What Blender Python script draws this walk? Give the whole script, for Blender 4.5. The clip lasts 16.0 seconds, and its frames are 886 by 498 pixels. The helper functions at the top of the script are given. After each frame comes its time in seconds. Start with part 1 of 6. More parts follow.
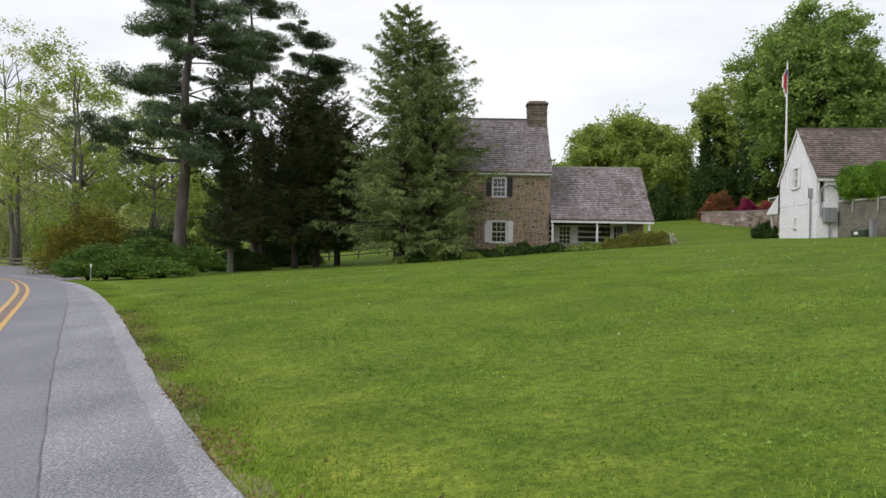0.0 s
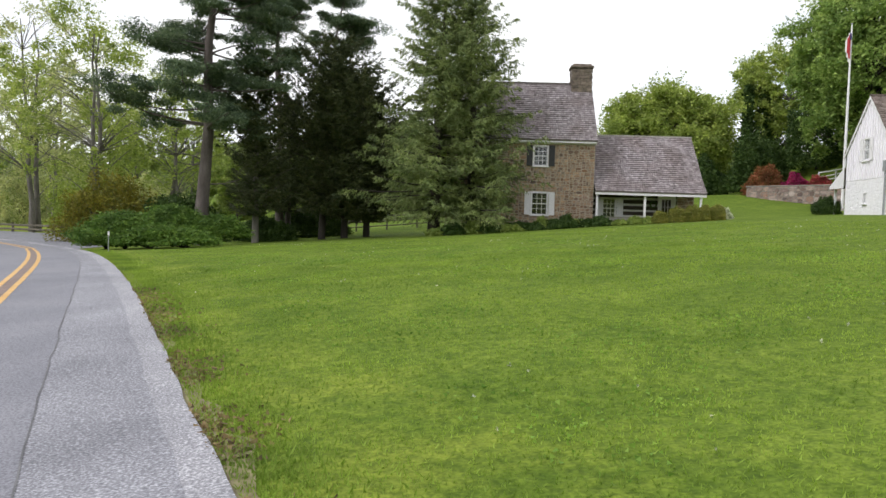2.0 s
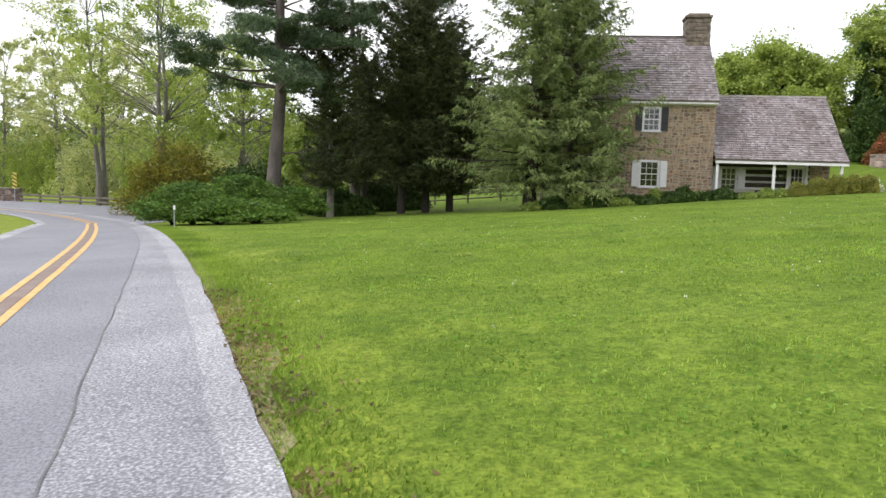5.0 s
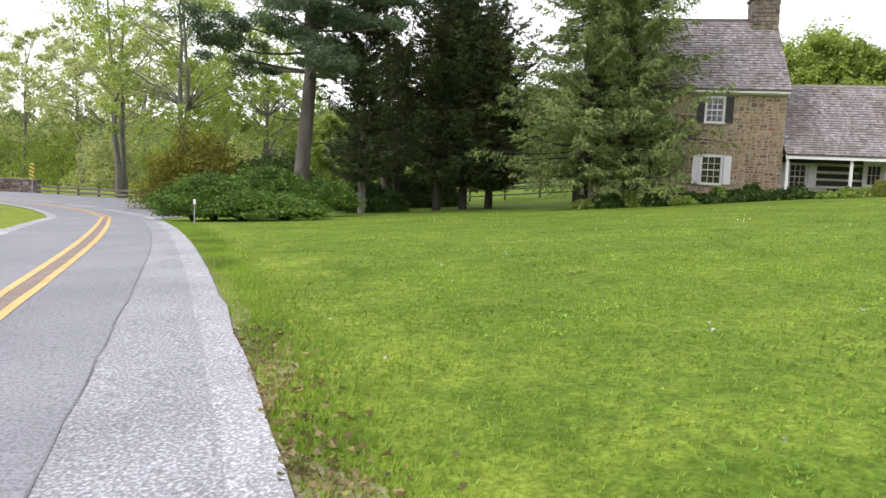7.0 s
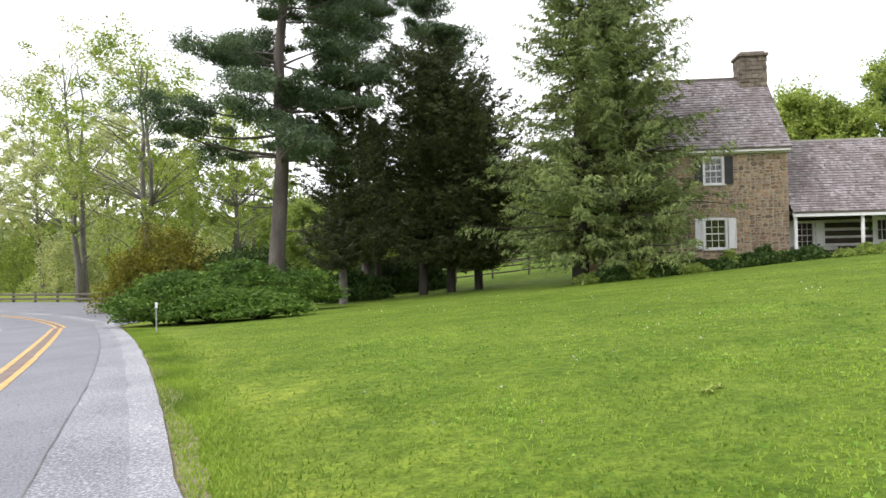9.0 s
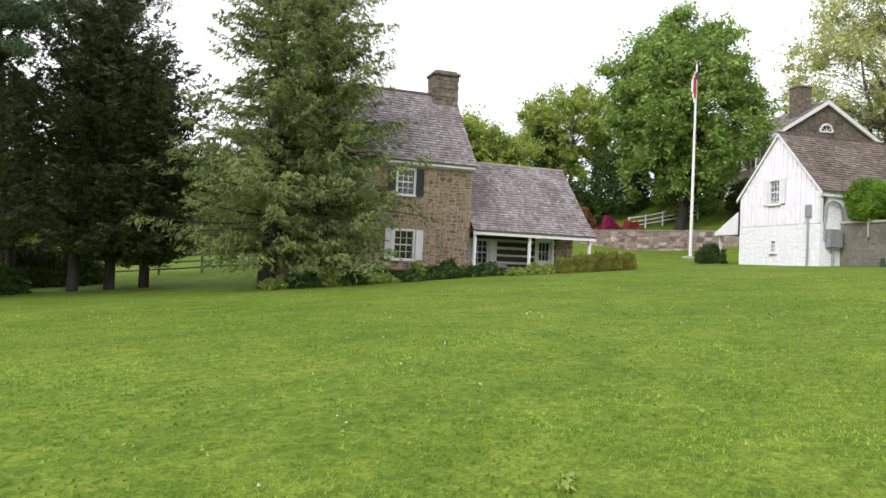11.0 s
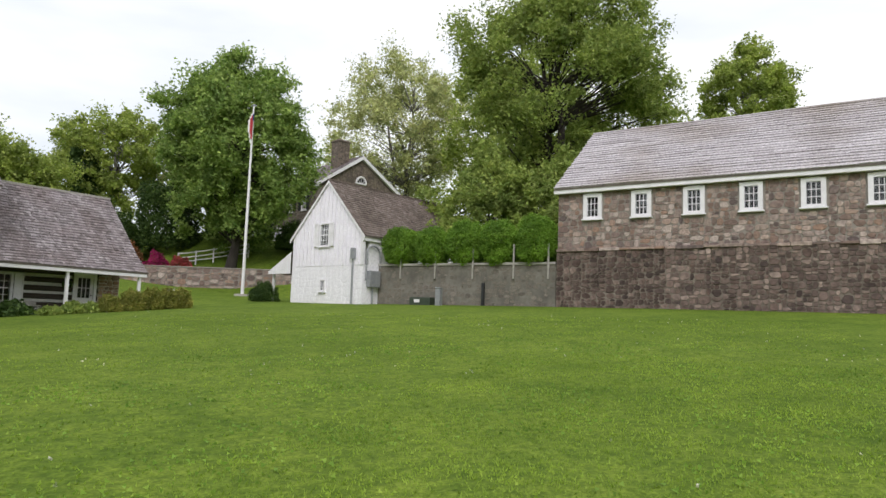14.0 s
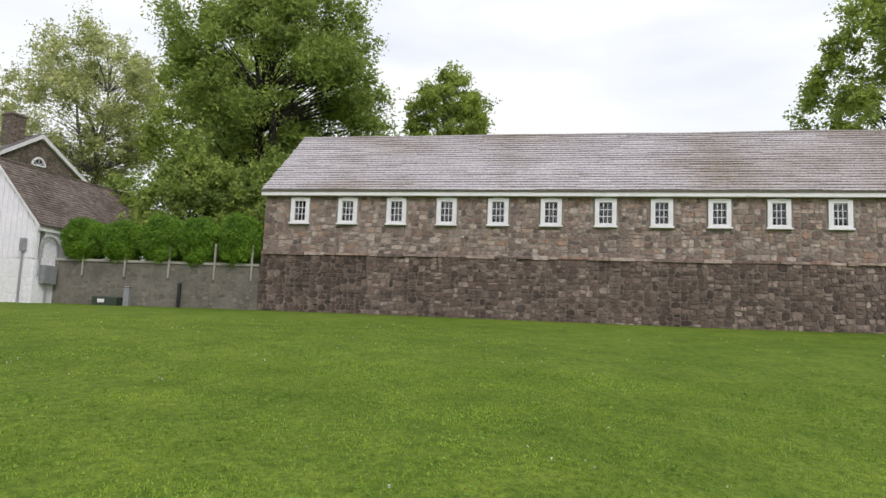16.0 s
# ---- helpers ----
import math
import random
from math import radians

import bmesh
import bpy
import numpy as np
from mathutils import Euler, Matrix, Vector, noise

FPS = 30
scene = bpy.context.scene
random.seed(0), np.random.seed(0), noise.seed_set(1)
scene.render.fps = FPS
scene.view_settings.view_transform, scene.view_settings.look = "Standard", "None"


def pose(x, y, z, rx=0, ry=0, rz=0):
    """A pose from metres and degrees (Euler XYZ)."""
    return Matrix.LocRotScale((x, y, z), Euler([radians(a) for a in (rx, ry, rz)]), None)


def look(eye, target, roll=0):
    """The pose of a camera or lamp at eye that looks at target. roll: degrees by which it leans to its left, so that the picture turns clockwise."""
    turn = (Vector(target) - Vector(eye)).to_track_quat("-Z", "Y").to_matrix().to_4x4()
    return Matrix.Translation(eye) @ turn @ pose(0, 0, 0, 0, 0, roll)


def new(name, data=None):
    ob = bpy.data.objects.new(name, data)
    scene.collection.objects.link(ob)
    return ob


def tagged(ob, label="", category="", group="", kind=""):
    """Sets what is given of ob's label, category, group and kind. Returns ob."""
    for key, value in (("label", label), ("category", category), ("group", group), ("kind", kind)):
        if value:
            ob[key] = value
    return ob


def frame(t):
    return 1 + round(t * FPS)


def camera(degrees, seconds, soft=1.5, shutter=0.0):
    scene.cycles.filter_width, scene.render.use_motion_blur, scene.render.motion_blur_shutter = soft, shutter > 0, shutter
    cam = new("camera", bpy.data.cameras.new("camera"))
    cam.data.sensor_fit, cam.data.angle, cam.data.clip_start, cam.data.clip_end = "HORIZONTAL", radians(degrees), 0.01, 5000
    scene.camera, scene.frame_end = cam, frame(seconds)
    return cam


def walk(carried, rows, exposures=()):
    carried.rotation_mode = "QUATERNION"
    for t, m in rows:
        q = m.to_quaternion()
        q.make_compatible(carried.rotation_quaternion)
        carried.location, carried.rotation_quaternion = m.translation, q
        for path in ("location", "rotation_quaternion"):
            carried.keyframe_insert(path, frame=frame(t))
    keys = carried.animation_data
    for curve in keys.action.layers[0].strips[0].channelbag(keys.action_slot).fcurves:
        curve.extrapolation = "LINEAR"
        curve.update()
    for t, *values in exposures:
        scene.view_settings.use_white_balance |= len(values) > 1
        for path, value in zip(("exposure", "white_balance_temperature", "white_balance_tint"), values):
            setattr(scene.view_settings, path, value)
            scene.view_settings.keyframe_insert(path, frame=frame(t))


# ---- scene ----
cam = camera(62.6, 16.0)
PATH = [
    (0, (4.919, -0.152, 1.336), (5.340, 1.803, 1.327), 1.0),
    (0.5, (4.789, 0.511, 1.342), (5.205, 2.467, 1.325), 0.6),
    (1, (4.655, 1.239, 1.338), (5.050, 3.199, 1.279), 0.3),
    (1.5, (4.516, 1.937, 1.304), (4.907, 3.898, 1.260), 1.1),
    (2, (4.391, 2.708, 1.265), (4.765, 4.671, 1.179), 1.8),
    (2.5, (4.202, 3.540, 1.229), (4.577, 5.503, 1.178), 1.5),
    (3, (4.059, 4.371, 1.176), (4.410, 6.337, 1.074), 3.9),
    (3.5, (3.938, 5.198, 1.123), (4.274, 7.166, 0.997), 3.6),
    (4, (3.720, 6.077, 1.130), (4.002, 8.050, 0.974), 4.2),
    (4.5, (3.490, 6.812, 1.143), (3.682, 8.800, 1.040), 2.7),
    (5, (3.282, 7.539, 1.150), (3.499, 9.520, 0.986), 1.8),
    (5.2, (3.167, 7.833, 1.154), (3.335, 9.819, 0.990), 2.1),
    (7.3, (2.394, 11.162, 1.025), (2.559, 13.147, 0.847), 2.5),
    (7.5, (2.285, 11.445, 0.995), (2.453, 13.435, 0.905), 4.3),
    (8, (2.069, 12.261, 1.044), (2.195, 14.257, 1.037), 1.9),
    (8.2, (2.049, 12.575, 1.045), (2.189, 14.570, 1.086), 0.6),
    (10.3, (1.938, 15.350, 1.375), (2.664, 17.214, 1.393), 2.0),
    (10.5, (1.932, 15.610, 1.380), (2.801, 17.411, 1.413), 3.4),
    (10.8, (1.862, 15.970, 1.348), (2.771, 17.751, 1.406), 2.7),
    (11, (1.832, 16.197, 1.342), (2.911, 17.880, 1.392), 2.5),
    (11.5, (1.849, 16.697, 1.320), (3.189, 18.180, 1.389), 2.6),
    (12, (1.769, 16.991, 1.325), (3.280, 18.296, 1.441), 0.1),
    (12.5, (1.777, 17.055, 1.343), (3.365, 18.264, 1.480), 0.9),
    (13, (1.818, 17.060, 1.359), (3.461, 18.187, 1.535), 0.9),
    (13.5, (1.869, 17.083, 1.356), (3.604, 18.058, 1.556), 1.5),
    (14, (1.907, 17.083, 1.354), (3.744, 17.847, 1.555), 2.0),
    (14.5, (1.947, 17.094, 1.354), (3.841, 17.706, 1.550), 1.9),
    (15, (1.975, 17.109, 1.358), (3.920, 17.531, 1.559), 1.8),
    (15.5, (1.981, 17.118, 1.359), (3.963, 17.285, 1.572), 1.9),
    (16, (2.011, 17.116, 1.362), (3.996, 17.102, 1.604), 2.4),
]
walk(cam, [(t, look(eye, target, roll)) for t, eye, target, roll in PATH],
     exposures=[(0, 0.08), (2, 0.4), (3.5, 0.65), (8, 0.9), (11, 0.74), (13, 0.30), (14.5, 0.23), (16, 0.15)])

# ---- world and light ----
world = bpy.data.worlds.new("overcast_sky")
scene.world = world
world.use_nodes = True
wn, wl = world.node_tree.nodes, world.node_tree.links
sky = wn.new("ShaderNodeTexSky")
sky.sky_type = "NISHITA"
sky.sun_disc = False
sky.sun_elevation, sky.sun_rotation = radians(42), radians(251)
dim = wn.new("ShaderNodeVectorMath")
dim.operation = "SCALE"
dim.inputs[3].default_value = 0.10
wl.new(sky.outputs[0], dim.inputs[0])
cloud_noise = wn.new("ShaderNodeTexNoise")
cloud_noise.inputs["Scale"].default_value = 2.2
cloud_noise.inputs["Detail"].default_value = 5.0
stretch = wn.new("ShaderNodeMapping")
stretch.inputs["Scale"].default_value = (1, 1, 4)
wc = wn.new("ShaderNodeTexCoord")
wl.new(wc.outputs["Generated"], stretch.inputs[0])
wl.new(stretch.outputs[0], cloud_noise.inputs[0])
cloud_ramp = wn.new("ShaderNodeValToRGB")
cloud_ramp.color_ramp.elements[0].position, cloud_ramp.color_ramp.elements[0].color = 0.3, (0.80, 0.84, 0.92, 1)
cloud_ramp.color_ramp.elements[1].position, cloud_ramp.color_ramp.elements[1].color = 0.55, (1.02, 1.02, 1.03, 1)
wl.new(cloud_noise.outputs[0], cloud_ramp.inputs[0])
cover = wn.new("ShaderNodeMix")
cover.data_type = "RGBA"
cover.inputs[0].default_value = 0.9
wl.new(dim.outputs[0], cover.inputs[6])
wl.new(cloud_ramp.outputs[0], cover.inputs[7])
background = next(n for n in wn if n.type == "BACKGROUND")
background.inputs[1].default_value = 1.0
wl.new(cover.outputs[2], background.inputs[0])

sun_data = bpy.data.lights.new("sun", "SUN")
sun_data.energy, sun_data.angle, sun_data.color = 1.5, radians(25), (1.0, 0.97, 0.975)
sun = new("sun", sun_data)
sun.matrix_world = look((0, 0, 57), (60, 21, 0))

# ---- materials ----


def material(name):
    m = bpy.data.materials.new(name)
    m.use_nodes = True
    return m, m.node_tree.nodes, m.node_tree.links, m.node_tree.nodes["Principled BSDF"]


def ramp(nodes, *stops):
    r = nodes.new("ShaderNodeValToRGB")
    e = r.color_ramp.elements
    while len(e) < len(stops):
        e.new(0.5)
    for el, (p, c) in zip(e, stops):
        el.position, el.color = p, (*c, 1)
    return r


def noise_tex(nodes, links, scale, detail=4.0, coord="Object", squash=None):
    tc = nodes.new("ShaderNodeTexCoord")
    n = nodes.new("ShaderNodeTexNoise")
    n.inputs["Scale"].default_value, n.inputs["Detail"].default_value = scale, detail
    if squash:
        mp = nodes.new("ShaderNodeMapping")
        mp.inputs["Scale"].default_value = squash
        links.new(tc.outputs[coord], mp.inputs[0])
        links.new(mp.outputs[0], n.inputs[0])
    else:
        links.new(tc.outputs[coord], n.inputs[0])
    return n


def mixed(nodes, links, a, b, fac, blend="MIX"):
    m = nodes.new("ShaderNodeMix")
    m.data_type, m.blend_type = "RGBA", blend
    for sock, v in ((0, fac), (6, a), (7, b)):
        if hasattr(v, "links"):
            links.new(v, m.inputs[sock])
        elif sock:
            m.inputs[sock].default_value = (*v, 1)
        else:
            m.inputs[0].default_value = v
    return m.outputs[2]


def bumped(nodes, links, bsdf, height, strength, distance=0.02):
    b = nodes.new("ShaderNodeBump")
    b.inputs["Strength"].default_value, b.inputs["Distance"].default_value = strength, distance
    links.new(height, b.inputs["Height"])
    links.new(b.outputs[0], bsdf.inputs["Normal"])


def plain(name, dark, light, scale=6.0, rough=0.7, bump=0.2, fine=60.0, metal=0.0, squash=None):
    """A surface whose colour wanders between two tones at a coarse and a fine scale."""
    m, n, l, p = material(name)
    coarse, small = noise_tex(n, l, scale, 5, squash=squash), noise_tex(n, l, fine, 3, squash=squash)
    r = ramp(n, (0.3, dark), (0.7, light))
    l.new(coarse.outputs[0], r.inputs[0])
    g = ramp(n, (0.3, (0.82, 0.82, 0.82)), (0.7, (1.1, 1.1, 1.1)))
    l.new(small.outputs[0], g.inputs[0])
    l.new(mixed(n, l, r.outputs[0], g.outputs[0], 1.0, "MULTIPLY"), p.inputs["Base Color"])
    p.inputs["Roughness"].default_value, p.inputs["Metallic"].default_value = rough, metal
    bumped(n, l, p, small.outputs[0], bump, 0.01)
    return m


def pieces(name, tones, rough=0.85, grain=30.0, bump=0.5, island=False, squash=None, dirt=None):
    """Pieces that differ from one another: tone by the piece, grain and stains by place."""
    m, n, l, p = material(name)
    info = n.new("ShaderNodeNewGeometry" if island else "ShaderNodeObjectInfo")
    r = ramp(n, *[(i / (len(tones) - 1), c) for i, c in enumerate(tones)])
    l.new(info.outputs["Random Per Island" if island else "Random"], r.inputs[0])
    small = noise_tex(n, l, grain, 4, squash=squash)
    g = ramp(n, (0.28, (0.55, 0.53, 0.52)), (0.72, (1.4, 1.37, 1.33)))
    l.new(small.outputs[0], g.inputs[0])
    col = mixed(n, l, r.outputs[0], g.outputs[0], 1.0, "MULTIPLY")
    if dirt:
        big = noise_tex(n, l, dirt[0], 5)
        d = ramp(n, (0.42, (1, 1, 1)), (0.66, dirt[1]))
        l.new(big.outputs[0], d.inputs[0])
        col = mixed(n, l, col, d.outputs[0], 1.0, "MULTIPLY")
    l.new(col, p.inputs["Base Color"])
    p.inputs["Roughness"].default_value = rough
    bumped(n, l, p, small.outputs[0], bump, 0.03)
    return m


def leafy(name, tones, glow=0.35, rough=0.6):
    """Leaves: tone by the leaf, clump highlights and shaded gaps painted by noise, light let through the blade."""
    m, n, l, p = material(name)
    info = n.new("ShaderNodeNewGeometry")
    r = ramp(n, *[(i / (len(tones) - 1), c) for i, c in enumerate(tones)])
    l.new(info.outputs["Random Per Island"], r.inputs[0])
    big = noise_tex(n, l, 0.75, 4)
    g = ramp(n, (0.34, (0.66, 0.7, 0.68)), (0.66, (1.32, 1.26, 1.12)))
    l.new(big.outputs[0], g.inputs[0])
    col = mixed(n, l, r.outputs[0], g.outputs[0], 1.0, "MULTIPLY")
    l.new(col, p.inputs["Base Color"])
    p.inputs["Roughness"].default_value = rough
    p.inputs["Specular IOR Level"].default_value = 0.25
    t = n.new("ShaderNodeBsdfTranslucent")
    l.new(col, t.inputs[0])
    mix = n.new("ShaderNodeMixShader")
    mix.inputs[0].default_value = glow
    l.new(p.outputs[0], mix.inputs[1])
    l.new(t.outputs[0], mix.inputs[2])
    l.new(mix.outputs[0], n["Material Output"].inputs[0])
    return m


def lawn_material():
    m, n, l, p = material("lawn_grass")
    big, mid, shaded_tuft, fine = noise_tex(n, l, 0.22, 4), noise_tex(n, l, 1.3, 6), noise_tex(n, l, 8.0, 6), noise_tex(n, l, 30.0, 5)
    r1 = ramp(n, (0.3, (0.094, 0.152, 0.020)), (0.72, (0.138, 0.202, 0.032)))
    l.new(big.outputs[0], r1.inputs[0])
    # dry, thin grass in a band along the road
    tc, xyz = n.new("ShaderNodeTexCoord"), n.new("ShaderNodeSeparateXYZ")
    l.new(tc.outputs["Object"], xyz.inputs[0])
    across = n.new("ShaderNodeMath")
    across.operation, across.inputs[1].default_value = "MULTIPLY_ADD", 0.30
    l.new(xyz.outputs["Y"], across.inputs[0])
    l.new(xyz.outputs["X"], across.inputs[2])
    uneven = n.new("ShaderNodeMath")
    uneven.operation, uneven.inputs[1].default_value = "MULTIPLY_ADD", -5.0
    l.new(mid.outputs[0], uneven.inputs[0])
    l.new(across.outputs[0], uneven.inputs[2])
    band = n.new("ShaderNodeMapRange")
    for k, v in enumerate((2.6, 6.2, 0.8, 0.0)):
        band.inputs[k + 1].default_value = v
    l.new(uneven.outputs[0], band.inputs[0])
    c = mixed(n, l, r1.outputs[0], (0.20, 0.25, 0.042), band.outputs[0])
    # the tuft noise puts shadow gaps between grass tufts into the colour
    for tex, dark, light in ((mid, (0.80, 0.84, 0.74), (1.20, 1.12, 1.1)), (shaded_tuft, (0.68, 0.73, 0.66), (1.26, 1.20, 1.16)), (fine, (0.66, 0.7, 0.62), (1.28, 1.24, 1.2))):
        r = ramp(n, (0.33, dark), (0.68, light))
        l.new(tex.outputs[0], r.inputs[0])
        c = mixed(n, l, c, r.outputs[0], 1.0, "MULTIPLY")
    l.new(c, p.inputs["Base Color"])
    p.inputs["Roughness"].default_value = 0.9
    p.inputs["Specular IOR Level"].default_value = 0.1
    bumped(n, l, p, shaded_tuft.outputs[0], 0.8, 0.08)
    return m


def asphalt_material(name, dark, light, speck):
    m, n, l, p = material(name)
    big, fine = noise_tex(n, l, 0.6, 5), noise_tex(n, l, 48.0, 4)
    r = ramp(n, (0.3, dark), (0.7, light))
    l.new(big.outputs[0], r.inputs[0])
    s = ramp(n, (0.35, (0.6, 0.6, 0.62)), (0.52, (1, 1, 1)), (0.72, (speck, speck, speck)))
    l.new(fine.outputs[0], s.inputs[0])
    l.new(mixed(n, l, r.outputs[0], s.outputs[0], 1.0, "MULTIPLY"), p.inputs["Base Color"])
    p.inputs["Roughness"].default_value = 0.85
    bumped(n, l, p, fine.outputs[0], 0.6, 0.01)
    return m


def glass_material():
    m, n, l, p = material("window_glass")
    p.inputs["Base Color"].default_value = (0.85, 0.9, 0.9, 1)
    p.inputs["Transmission Weight"].default_value = 1.0
    p.inputs["Roughness"].default_value = 0.04
    p.inputs["IOR"].default_value = 1.5
    return m


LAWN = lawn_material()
ASPHALT = asphalt_material("asphalt_lane", (0.175, 0.175, 0.20), (0.225, 0.225, 0.25), 1.25)
SHOULDER = asphalt_material("asphalt_shoulder", (0.17, 0.17, 0.19), (0.27, 0.27, 0.295), 2.0)
GRAVEL = asphalt_material("gravel_edge", (0.21, 0.21, 0.23), (0.34, 0.335, 0.355), 2.0)
CRACK = plain("crack_tar", (0.085, 0.085, 0.09), (0.19, 0.19, 0.195), 2.0, 0.9)
YELLOW = plain("road_paint_yellow", (0.52, 0.30, 0.09), (0.64, 0.41, 0.17), 4.0, 0.7)
RUST_STRIP = plain("stained_asphalt", (0.18, 0.13, 0.11), (0.24, 0.19, 0.17), 4.0, 0.9)
DIRT = plain("verge_dirt", (0.14, 0.11, 0.07), (0.24, 0.225, 0.10), 7.0, 0.95, 0.6, 30)
MORTAR = plain("lime_mortar", (0.36, 0.31, 0.25), (0.48, 0.42, 0.34), 2.0, 0.95)
BARN_MORTAR = plain("grey_mortar", (0.20, 0.178, 0.155), (0.30, 0.268, 0.238), 2.0, 0.95)
FIELDSTONE = pieces("fieldstone", [(0.205, 0.130, 0.090), (0.410, 0.265, 0.174), (0.140, 0.099, 0.084), (0.497, 0.343, 0.224), (0.302, 0.218, 0.179), (0.259, 0.151, 0.090), (0.184, 0.125, 0.101)], 0.9, 9, 0.7)
BARNSTONE = pieces("barn_stone", [(0.150, 0.109, 0.095), (0.352, 0.281, 0.246), (0.114, 0.088, 0.086), (0.299, 0.197, 0.151), (0.440, 0.370, 0.341), (0.229, 0.172, 0.157), (0.176, 0.126, 0.110), (0.387, 0.302, 0.266)], 0.9, 7, 0.7)
BASESTONE = pieces("stained_base_stone", [(0.095, 0.067, 0.061), (0.190, 0.138, 0.123), (0.067, 0.047, 0.045), (0.266, 0.202, 0.179), (0.114, 0.079, 0.072), (0.361, 0.284, 0.255), (0.152, 0.103, 0.090), (0.085, 0.060, 0.055)], 0.9, 6, 0.7, dirt=(0.5, (0.5, 0.46, 0.44)))
BASE_MORTAR = plain("stained_mortar", (0.10, 0.082, 0.066), (0.24, 0.205, 0.17), 1.0, 0.95)
BARNSTONE_J = pieces("barn_stone_joined", [(0.150, 0.109, 0.095), (0.352, 0.281, 0.246), (0.114, 0.088, 0.086), (0.299, 0.197, 0.151), (0.440, 0.370, 0.341), (0.229, 0.172, 0.157), (0.176, 0.126, 0.110), (0.387, 0.302, 0.266)], 0.9, 7, 0.7, island=True)
BASESTONE_J = pieces("stained_base_stone_joined", [(0.095, 0.067, 0.061), (0.190, 0.138, 0.123), (0.067, 0.047, 0.045), (0.266, 0.202, 0.179), (0.114, 0.079, 0.072), (0.361, 0.284, 0.255), (0.152, 0.103, 0.090), (0.085, 0.060, 0.055)], 0.9, 6, 0.7, island=True, dirt=(0.5, (0.5, 0.46, 0.44)))
FIELDSTONE_J = pieces("fieldstone_joined", [(0.205, 0.130, 0.090), (0.410, 0.265, 0.174), (0.140, 0.099, 0.084), (0.497, 0.343, 0.224), (0.302, 0.218, 0.179)], 0.9, 9, 0.7, island=True)
DARKSTONE_J = pieces("manor_stone", [(0.10, 0.085, 0.07), (0.18, 0.15, 0.12), (0.13, 0.105, 0.09), (0.22, 0.18, 0.15)], 0.9, 5, 0.6, island=True)
SHINGLE = pieces("weathered_shingle", [(0.172, 0.153, 0.162), (0.284, 0.255, 0.275), (0.206, 0.183, 0.194), (0.361, 0.332, 0.351), (0.138, 0.119, 0.126)], 0.85, 18, 0.5, island=True, dirt=(0.7, (0.75, 0.7, 0.68)))
SHINGLE_DARK = pieces("brown_shingle", [(0.12, 0.092, 0.08), (0.21, 0.17, 0.155), (0.15, 0.118, 0.105), (0.26, 0.22, 0.205)], 0.85, 18, 0.5, island=True, dirt=(0.8, (0.7, 0.7, 0.66)))
SHINGLE_BARN = pieces("barn_shingle", [(0.369, 0.348, 0.376), (0.446, 0.426, 0.464), (0.407, 0.387, 0.417), (0.485, 0.465, 0.505)], 0.85, 14, 0.4, island=True, dirt=(0.18, (0.62, 0.56, 0.46)))
ROOF_DECK = plain("roof_deck", (0.10, 0.085, 0.075), (0.16, 0.135, 0.12), 3.0, 0.9)
WHITE = plain("white_paint", (0.72, 0.70, 0.73), (0.82, 0.80, 0.83), 2.5, 0.55, 0.1)
WHITEWASH = plain("whitewashed_stone", (0.78, 0.76, 0.81), (0.89, 0.87, 0.91), 2.0, 0.85, 0.8, 9)
WHITE_BOARD = plain("white_board", (0.82, 0.79, 0.86), (0.89, 0.86, 0.92), 1.5, 0.6, 0.15, 30)
BLACK_PAINT = plain("black_paint", (0.012, 0.012, 0.014), (0.025, 0.025, 0.028), 4, 0.5)
LOG = pieces("dark_log", [(0.03, 0.023, 0.018), (0.055, 0.042, 0.033), (0.04, 0.032, 0.026)], 0.85, 10, 0.5, squash=(0.3, 5, 5))
CHINK = plain("white_chinking", (0.55, 0.55, 0.53), (0.72, 0.71, 0.69), 3, 0.9)
GLASS = glass_material()
# near-black colour standing in for the shade of unlit rooms and gaps
SHADE_BLACK = plain("shade_black", (0.02, 0.02, 0.022), (0.035, 0.034, 0.034), 2, 0.9)
CURTAIN = plain("pale_curtain", (0.45, 0.45, 0.46), (0.6, 0.6, 0.6), 8, 0.9)
METAL = plain("grey_metal", (0.30, 0.31, 0.33), (0.38, 0.39, 0.41), 5, 0.45, 0.1, metal=0.4)
GREEN_METAL = plain("green_metal", (0.03, 0.045, 0.03), (0.05, 0.065, 0.045), 5, 0.5)
RAILWOOD = plain("weathered_rail", (0.085, 0.075, 0.055), (0.16, 0.145, 0.11), 3, 0.9, 0.5, 40)
GREYWOOD = plain("grey_stake", (0.30, 0.28, 0.25), (0.42, 0.40, 0.36), 3, 0.9)
BARK_PINE = plain("pine_bark", (0.062, 0.050, 0.046), (0.15, 0.126, 0.118), 2.5, 0.95, 0.9, 18, squash=(1, 1, 0.3))
BARK_DARK = plain("dark_bark", (0.028, 0.023, 0.02), (0.065, 0.054, 0.046), 3, 0.95, 0.9, 18, squash=(1, 1, 0.3))
BARK_GREY = plain("grey_bark", (0.10, 0.09, 0.08), (0.20, 0.185, 0.165), 3, 0.95, 0.7, 18, squash=(1, 1, 0.3))
LEAF_PINE = leafy("pine_needles", [(0.046, 0.082, 0.050), (0.101, 0.150, 0.084), (0.157, 0.207, 0.114)], 0.2)
LEAF_CEDAR = leafy("cedar_foliage", [(0.036, 0.053, 0.022), (0.074, 0.094, 0.039), (0.117, 0.127, 0.058)], 0.15)
LEAF_LARCH = leafy("larch_needles", [(0.114, 0.167, 0.058), (0.195, 0.254, 0.093), (0.262, 0.317, 0.124), (0.154, 0.183, 0.077)], 0.3)
